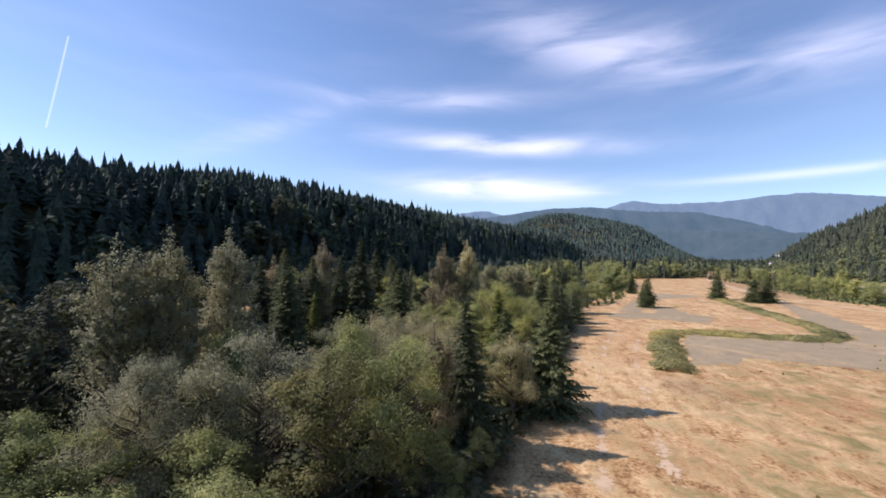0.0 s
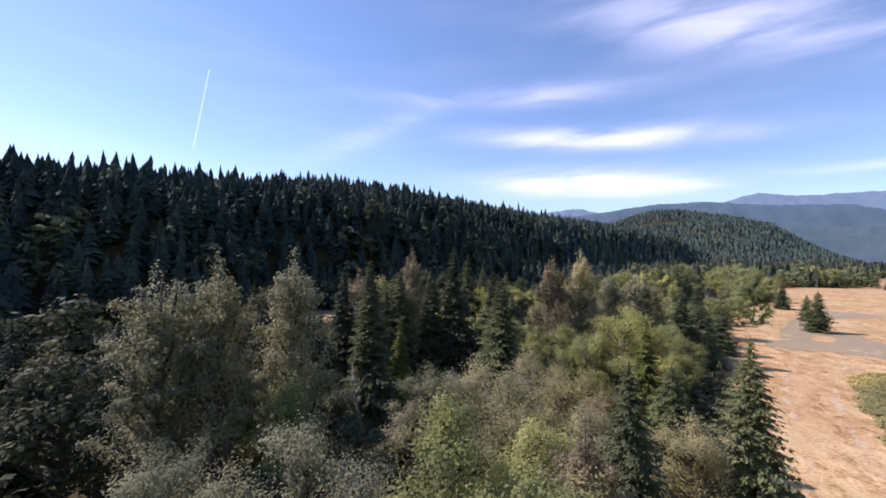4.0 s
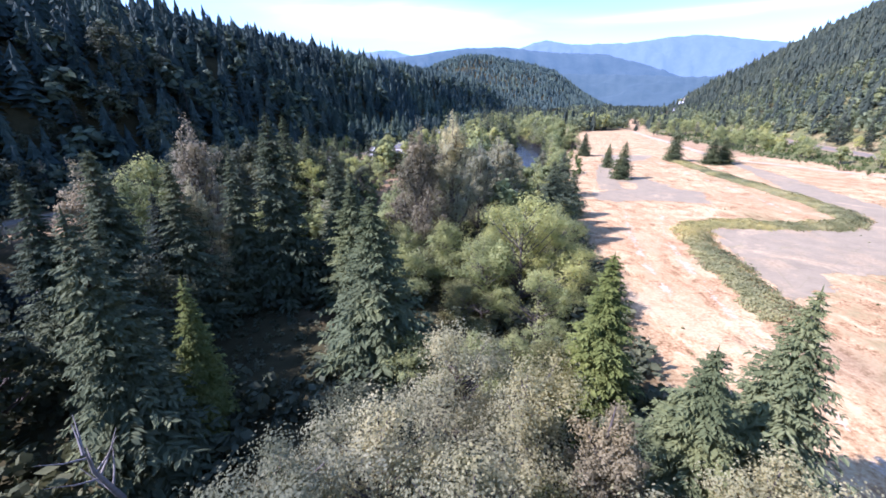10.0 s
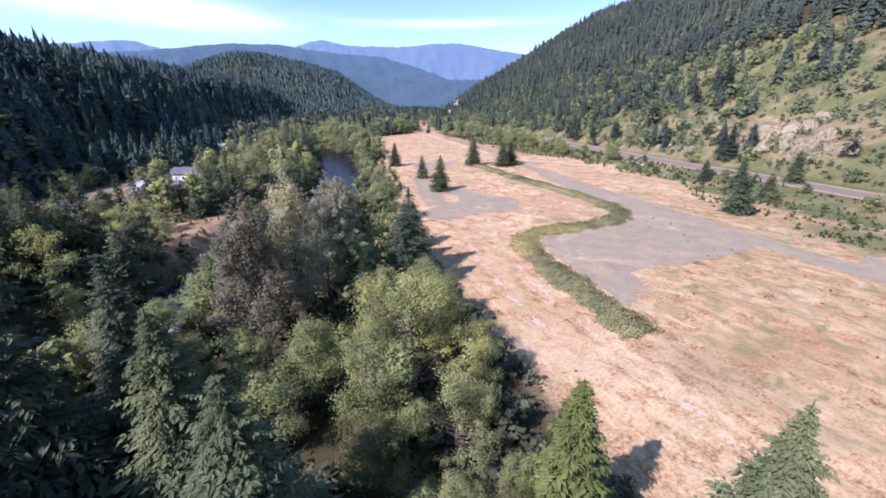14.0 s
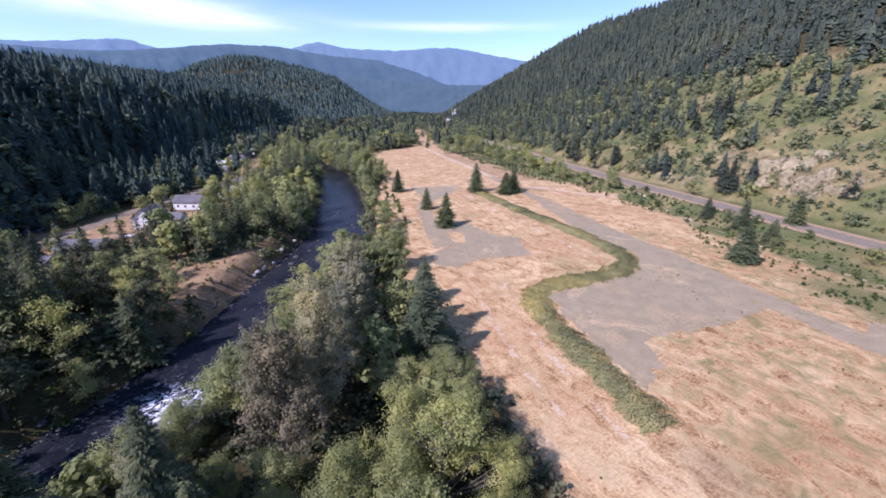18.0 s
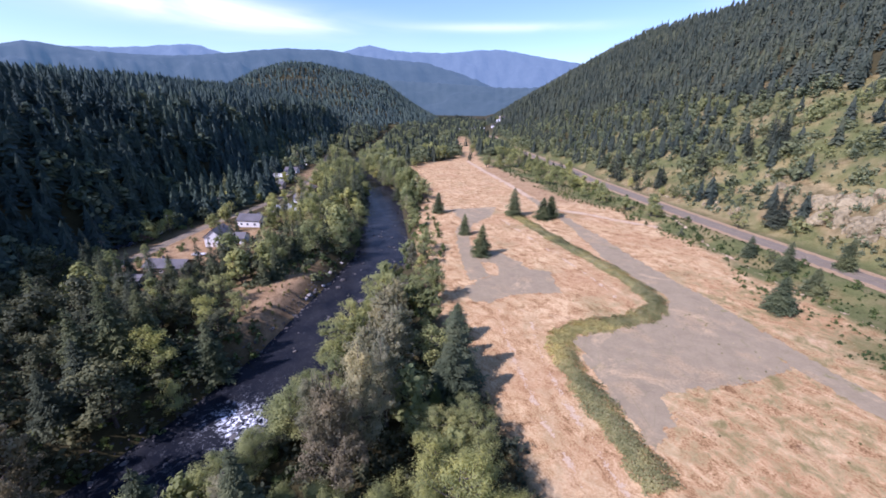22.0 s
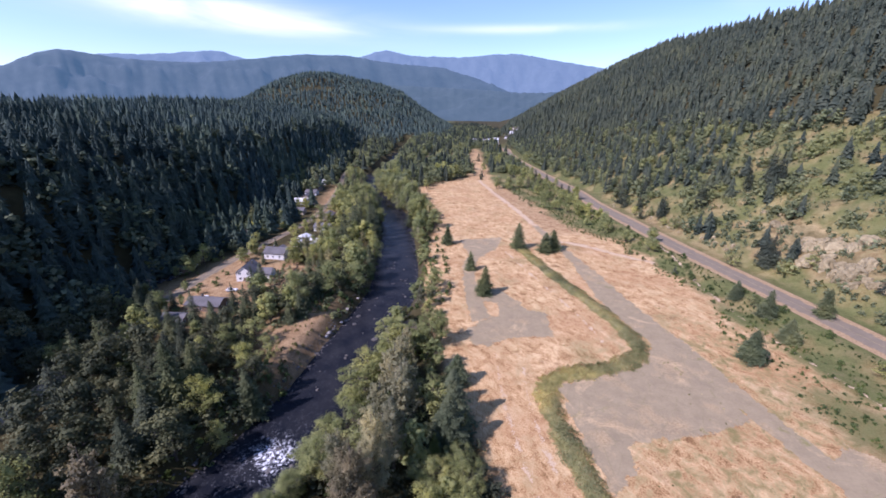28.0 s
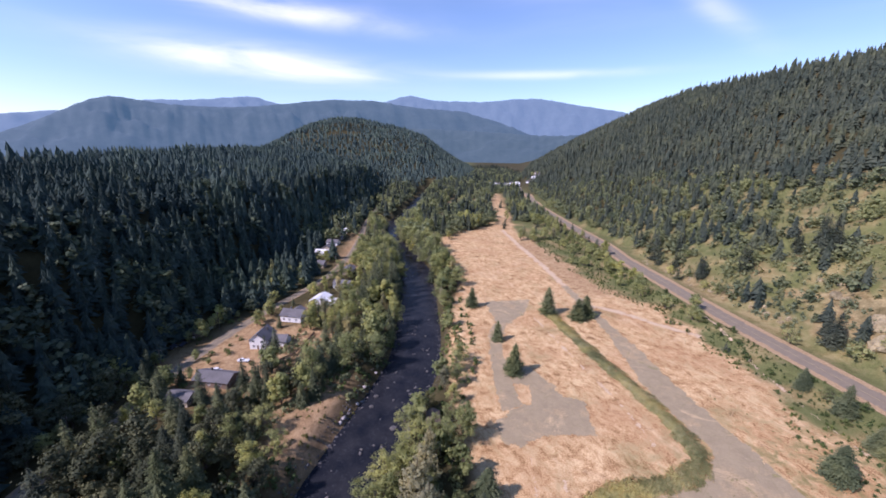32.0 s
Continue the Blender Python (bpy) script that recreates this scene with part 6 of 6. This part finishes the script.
def utility_pole(x, y, turn):
    pole = tagged(new("utility_pole"), "tall brown wooden utility pole with crossarm", "utility pole", "poles along the village road")
    pole.matrix_basis = pose(x, y, float(land(x, y)), 0, 0, turn)
    v, f = tube([(0, 0, -0.5), (0, 0, 5), (0, 0, 10)], [0.17, 0.15, 0.11], 8)
    child("shaft", mesh_np("pole_shaft", v, f, M["bark"], None, True), pole)
    bm = bmesh.new()
    box(bm, 0, 0, 9.3, 2.4, 0.12, 0.14)
    part("crossarm", bm, M["bark"], pole)
    for k in (-1.0, -0.4, 0.4, 1.0):
        bm = bmesh.new()
        bmesh.ops.create_cone(bm, cap_ends=True, segments=8, radius1=0.05, radius2=0.03, depth=0.18, matrix=Matrix.Translation((k, 0, 9.45)))
        part("insulator", bm, M["concrete"], pole)


for ux, uy, ut in [(-102, 138, -30), (-87, 176, -20), (-73, 216, -17), (-57, 252, -30), (-37, 284, -36), (-12, 314, -40), (10, 347, -32)]:
    utility_pole(ux, uy, ut)

# centre lines of the two roads
for nm, ln_, lift in (("road_line_highway", hline, 0.075), ("road_line_village", lline, 0.15)):
    fx, fy, nx, ny = ln_
    pieces = []
    for off in (-0.16, 0.16):
        ax, ay = fx + nx * (off - 0.06), fy + ny * (off - 0.06)
        bx, by = fx + nx * (off + 0.06), fy + ny * (off + 0.06)
        za = np.maximum(land(fx, fy), 2.62 if nm.endswith("highway") else -9) + lift
        v = np.stack([np.stack([ax, ay, za], -1), np.stack([bx, by, za], -1)], 1).reshape(-1, 3)
        k = np.arange(len(fx) - 1) * 2
        pieces.append((v, [np.stack([k, k + 1, k + 3, k + 2], -1)]))
    v, f = joined(pieces)
    tagged(new(nm, mesh_np(nm, v, f, M["line"])), "worn double yellow centre line", "road marking", "", "structure")


# ---- the dead tree, boulders and gravel of the river ----
def snag(x, y, high):
    dead = tagged(new("dead_tree"), "bleached bare dead tree leaning over the river", "dead tree")
    dead.matrix_basis = pose(x, y, float(land(x, y)) - 0.2, 8, -6, 20)
    v, f = tube([(0, 0, 0), (0.1, 0.1, high * 0.4), (-0.1, 0, high * 0.75), (0.2, 0.1, high)], [0.28, 0.2, 0.12, 0.03], 8)
    child("trunk", mesh_np("dead_trunk", v, f, M["deadwood"], None, True), dead)
    rng = np.random.default_rng(3)
    for k in range(9):
        z, a = high * rng.uniform(0.45, 0.95), rng.uniform(0, 6.28)
        r = high * rng.uniform(0.12, 0.28)
        v, f = tube([(0, 0, z), (r * 0.5 * math.cos(a), r * 0.5 * math.sin(a), z + r * 0.35), (r * math.cos(a), r * math.sin(a), z + r * 0.9)], [0.09, 0.055, 0.015], 6)
        child("branch", mesh_np("dead_branch", v, f, M["deadwood"], None, True), dead)


snag(16, 139, 12)
snag(-27, 32, 9)


def boulder_mesh(seed):
    bm = bmesh.new()
    bmesh.ops.create_icosphere(bm, subdivisions=2, radius=1)
    rng = np.random.default_rng(seed)
    cuts = rng.normal(size=(7, 3))
    cuts /= np.linalg.norm(cuts, axis=1, keepdims=True)
    for v in bm.verts:
        p = np.array(v.co)
        for c in cuts:
            over = p @ c - 0.68
            if over > 0:
                p -= c * over * 0.85
        v.co = Vector(p * (1 + 0.06 * rng.normal()) * (1.2, 0.9, 0.62))
    me = bpy.data.meshes.new("boulder")
    bm.to_mesh(me)
    bm.free()
    me.materials.append(M["stone"])
    return me


STONES = [boulder_mesh(k) for k in range(5)]
rng_b = random.Random(8)
rapids = [(-50, 92), (-44, 95), (-36, 101), (-28, 108), (-22, 114)]
placed = 0
while placed < 90:
    k = rng_b.random()
    if k < 0.55:
        (ax, ay), (bx, by) = rng_b.choice(list(zip(RIVER[4:10], RIVER[5:11])))
        t = rng_b.random()
        side = rng_b.choice((-1, 1)) * rng_b.uniform(9.5, 15)
        ln = math.hypot(bx - ax, by - ay)
        x, y = ax + (bx - ax) * t + (by - ay) / ln * side, ay + (by - ay) * t - (bx - ax) / ln * side
    else:
        cx, cy = rng_b.choice(rapids)
        x, y = cx + rng_b.gauss(0, 6), cy + rng_b.gauss(0, 5)
    size = rng_b.uniform(0.3, 0.95) * (1.4 if rng_b.random() < 0.1 else 1)
    ob = tagged(new("boulder", rng_b.choice(STONES)), "grey river boulder on the stony bank", "boulder", "boulders along the river")
    base_z = max(float(land(x, y)), -6.6)
    ob.matrix_basis = Matrix.Translation((x, y, base_z + size * 0.22)) @ Matrix.Rotation(rng_b.uniform(0, 6.28), 4, "Z") @ Matrix.Diagonal((size, size, size, 1))
    placed += 1
for x, y, size in [(14.5, 157, 1.5), (4, 140, 0.9), (9, 172, 1.0), (12, 178, 1.2), (6, 176, 1.1)]:
    ob = tagged(new("boulder", STONES[1]), "pale boulder standing in the river", "boulder", "boulders along the river")
    ob.matrix_basis = Matrix.Translation((x, y, -6.1)) @ Matrix.Diagonal((size, size, size, 1))
for k in range(46):
    (ax, ay), (bx, by) = rng_b.choice(list(zip(RIVER[8:15], RIVER[9:16])))
    t, side = rng_b.random(), rng_b.uniform(-8, 8)
    ln = math.hypot(bx - ax, by - ay)
    size = rng_b.uniform(0.3, 0.8)
    ob = tagged(new("boulder", rng_b.choice(STONES)), "wet grey stone breaking the river's surface", "boulder", "boulders along the river")
    ob.matrix_basis = Matrix.Translation((ax + (bx - ax) * t + (by - ay) / ln * side, ay + (by - ay) * t - (bx - ax) / ln * side, -6.15)) @ Matrix.Rotation(rng_b.uniform(0, 6.28), 4, "Z") @ Matrix.Diagonal((size, size, size, 1))
# pale rocks at the water's edge under the dry bank
PALE = []
for me in STONES[:3]:
    bleached = me.copy()
    bleached.materials.clear()
    bleached.materials.append(M["pale_stone"])
    PALE.append(bleached)
for k in range(34):
    t = rng_b.random()
    x, y = -6 + 21 * t + rng_b.gauss(0, 1.2), 163 + 34 * t + rng_b.gauss(0, 1.2)
    if 9.0 < r_of(x, y) < 14.5:
        size = rng_b.uniform(0.4, 1.3)
        ob = tagged(new("boulder", rng_b.choice(PALE)), "pale sunlit boulder at the water's edge", "boulder", "boulders along the river")
        ob.matrix_basis = Matrix.Translation((x, y, max(float(land(x, y)), -6.4) + size * 0.2)) @ Matrix.Rotation(rng_b.uniform(0, 6.28), 4, "Z") @ Matrix.Diagonal((size, size, size, 1))
# cobbles on both banks, too many to count
cob = np.random.default_rng(4)
cv, cf = [], []
line_r = np.array(RIVER[4:15], float)
for k in range(1800):
    j = cob.integers(0, len(line_r) - 1)
    t, side = cob.random(), cob.choice((-1, 1)) * cob.uniform(10.5, 16)
    e = line_r[j + 1] - line_r[j]
    p = line_r[j] + e * t + np.array([e[1], -e[0]]) / np.hypot(*e) * side
    cv.append((p[0], p[1]))
cv = np.array(cv)
oct_v = np.array([(1, 0, 0), (0, 1, 0), (-1, 0, 0), (0, -1, 0), (0, 0, 0.6), (0.5, 0.5, 0.45), (-0.5, 0.4, 0.5)])
oct_f = [np.array([(0, 5, 4), (0, 1, 5), (1, 4, 5), (1, 6, 4), (1, 2, 6), (2, 4, 6), (2, 3, 4), (3, 0, 4)])]
sz = cob.uniform(0.12, 0.5, len(cv))
v, f = spread(oct_v, oct_f, np.stack([cv[:, 0], cv[:, 1], np.maximum(land(cv[:, 0], cv[:, 1]), -6.25)], -1), cob.uniform(0, 6.28, len(cv)), np.stack([sz, sz, sz], -1))
tagged(new("cobbles", mesh_np("cobbles", v, f, M["stone"])), "grey cobbles strewn along the river banks", "stones", "", "stuff")


# ---- undergrowth and rock outcrops ----
NEAR_SHRUB = [broadleaf(k + 90, 80, 0.19, "bush", 12)[1] for k in range(3)]
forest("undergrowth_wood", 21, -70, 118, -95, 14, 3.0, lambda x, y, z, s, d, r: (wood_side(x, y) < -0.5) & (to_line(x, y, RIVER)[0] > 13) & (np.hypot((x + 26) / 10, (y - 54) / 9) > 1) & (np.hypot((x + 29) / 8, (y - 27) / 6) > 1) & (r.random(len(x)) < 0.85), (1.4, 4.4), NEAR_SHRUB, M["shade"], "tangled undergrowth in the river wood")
# added dark leaves that stand in for shade on the clearing floors
forest("ferns_clearing", 23, 10, 90, -75, -20, 1.7, lambda x, y, z, s, d, r: ((np.hypot((x + 26) / 11, (y - 54) / 10) < 1) | (np.hypot((x + 29) / 9, (y - 27) / 7) < 1)) & (np.hypot(x + 21, y - 63) > 2.5) & (r.random(len(x)) < 0.7), (0.5, 1.5), NEAR_SHRUB, M["shade"], "low dark leaf cover standing in for shade")
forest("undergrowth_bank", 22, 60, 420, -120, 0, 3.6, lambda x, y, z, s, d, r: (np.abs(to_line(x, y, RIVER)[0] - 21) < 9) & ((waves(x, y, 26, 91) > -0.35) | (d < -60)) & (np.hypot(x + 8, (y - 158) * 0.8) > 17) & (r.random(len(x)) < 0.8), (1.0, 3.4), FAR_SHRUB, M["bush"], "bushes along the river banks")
def crag_mesh(seed):
    """A weathered rock face: steep, cut by planes and runnels."""
    bm = bmesh.new()
    bmesh.ops.create_icosphere(bm, subdivisions=3, radius=1)
    rng = np.random.default_rng(seed + 300)
    cuts = rng.normal(size=(11, 3)) * (1, 1, 0.5)
    cuts /= np.linalg.norm(cuts, axis=1, keepdims=True)
    for v in bm.verts:
        p = np.array(v.co)
        for c in cuts:
            over = p @ c - 0.66
            if over > 0:
                p -= c * over * 0.9
        a = math.atan2(p[1], p[0])
        groove = 0.10 * math.sin(7 * a + seed + 1.5 * p[2]) + 0.06 * math.sin(13 * a + 2 * seed)
        ledge = 0.07 * math.sin(9 * p[2] + 2 * a)
        p[:2] *= 1 + groove + ledge
        v.co = Vector(p + 0.03 * rng.normal(size=3))
    me = bpy.data.meshes.new("rock_outcrop")
    bm.to_mesh(me)
    bm.free()
    me.materials.append(M["rock"])
    return me


rng_o = random.Random(31)
CRAGS = [crag_mesh(k) for k in range(6)]
BLUFFS = [(266, 156, 5.0, 4), (258, 146, 5.0, 4), (240, 122, 7.5, 6), (229, 107, 7.5, 6), (238, 109, 7.0, 5), (225, 95, 6.5, 5), (217, 92, 5.0, 3)]
SCREE = [(251, 243), (249, 225), (244, 208), (241, 190), (237, 176), (231, 160), (262, 275)]
spots = [(bx + rng_o.gauss(0, 5), by + rng_o.gauss(0, 5), big * rng_o.uniform(0.35, 0.8)) for bx, by, big, many in BLUFFS for _ in range(many)]
spots += [(bx + rng_o.gauss(0, 3), by + rng_o.gauss(0, 5), rng_o.uniform(0.7, 1.8)) for bx, by in SCREE for _ in range(5)]
for x, y, size in spots:
    if float(to_line(x, y, HIGHWAY)[0]) < 12.5:
        continue
    ob = tagged(new("rock_outcrop", rng_o.choice(CRAGS)), "tan weathered rock outcrop in the slope over the road", "rock", "rocks over the road")
    ob.matrix_basis = Matrix.Translation((x, y, float(land(x, y)) - size * 0.3)) @ Matrix.Rotation(rng_o.uniform(0, 6.28), 4, "Z") @ Matrix.Rotation(rng_o.uniform(-0.35, 0.35), 4, "X") @ Matrix.Diagonal((size * rng_o.uniform(0.8, 1.4), size, size * rng_o.uniform(0.9, 1.5), 1))
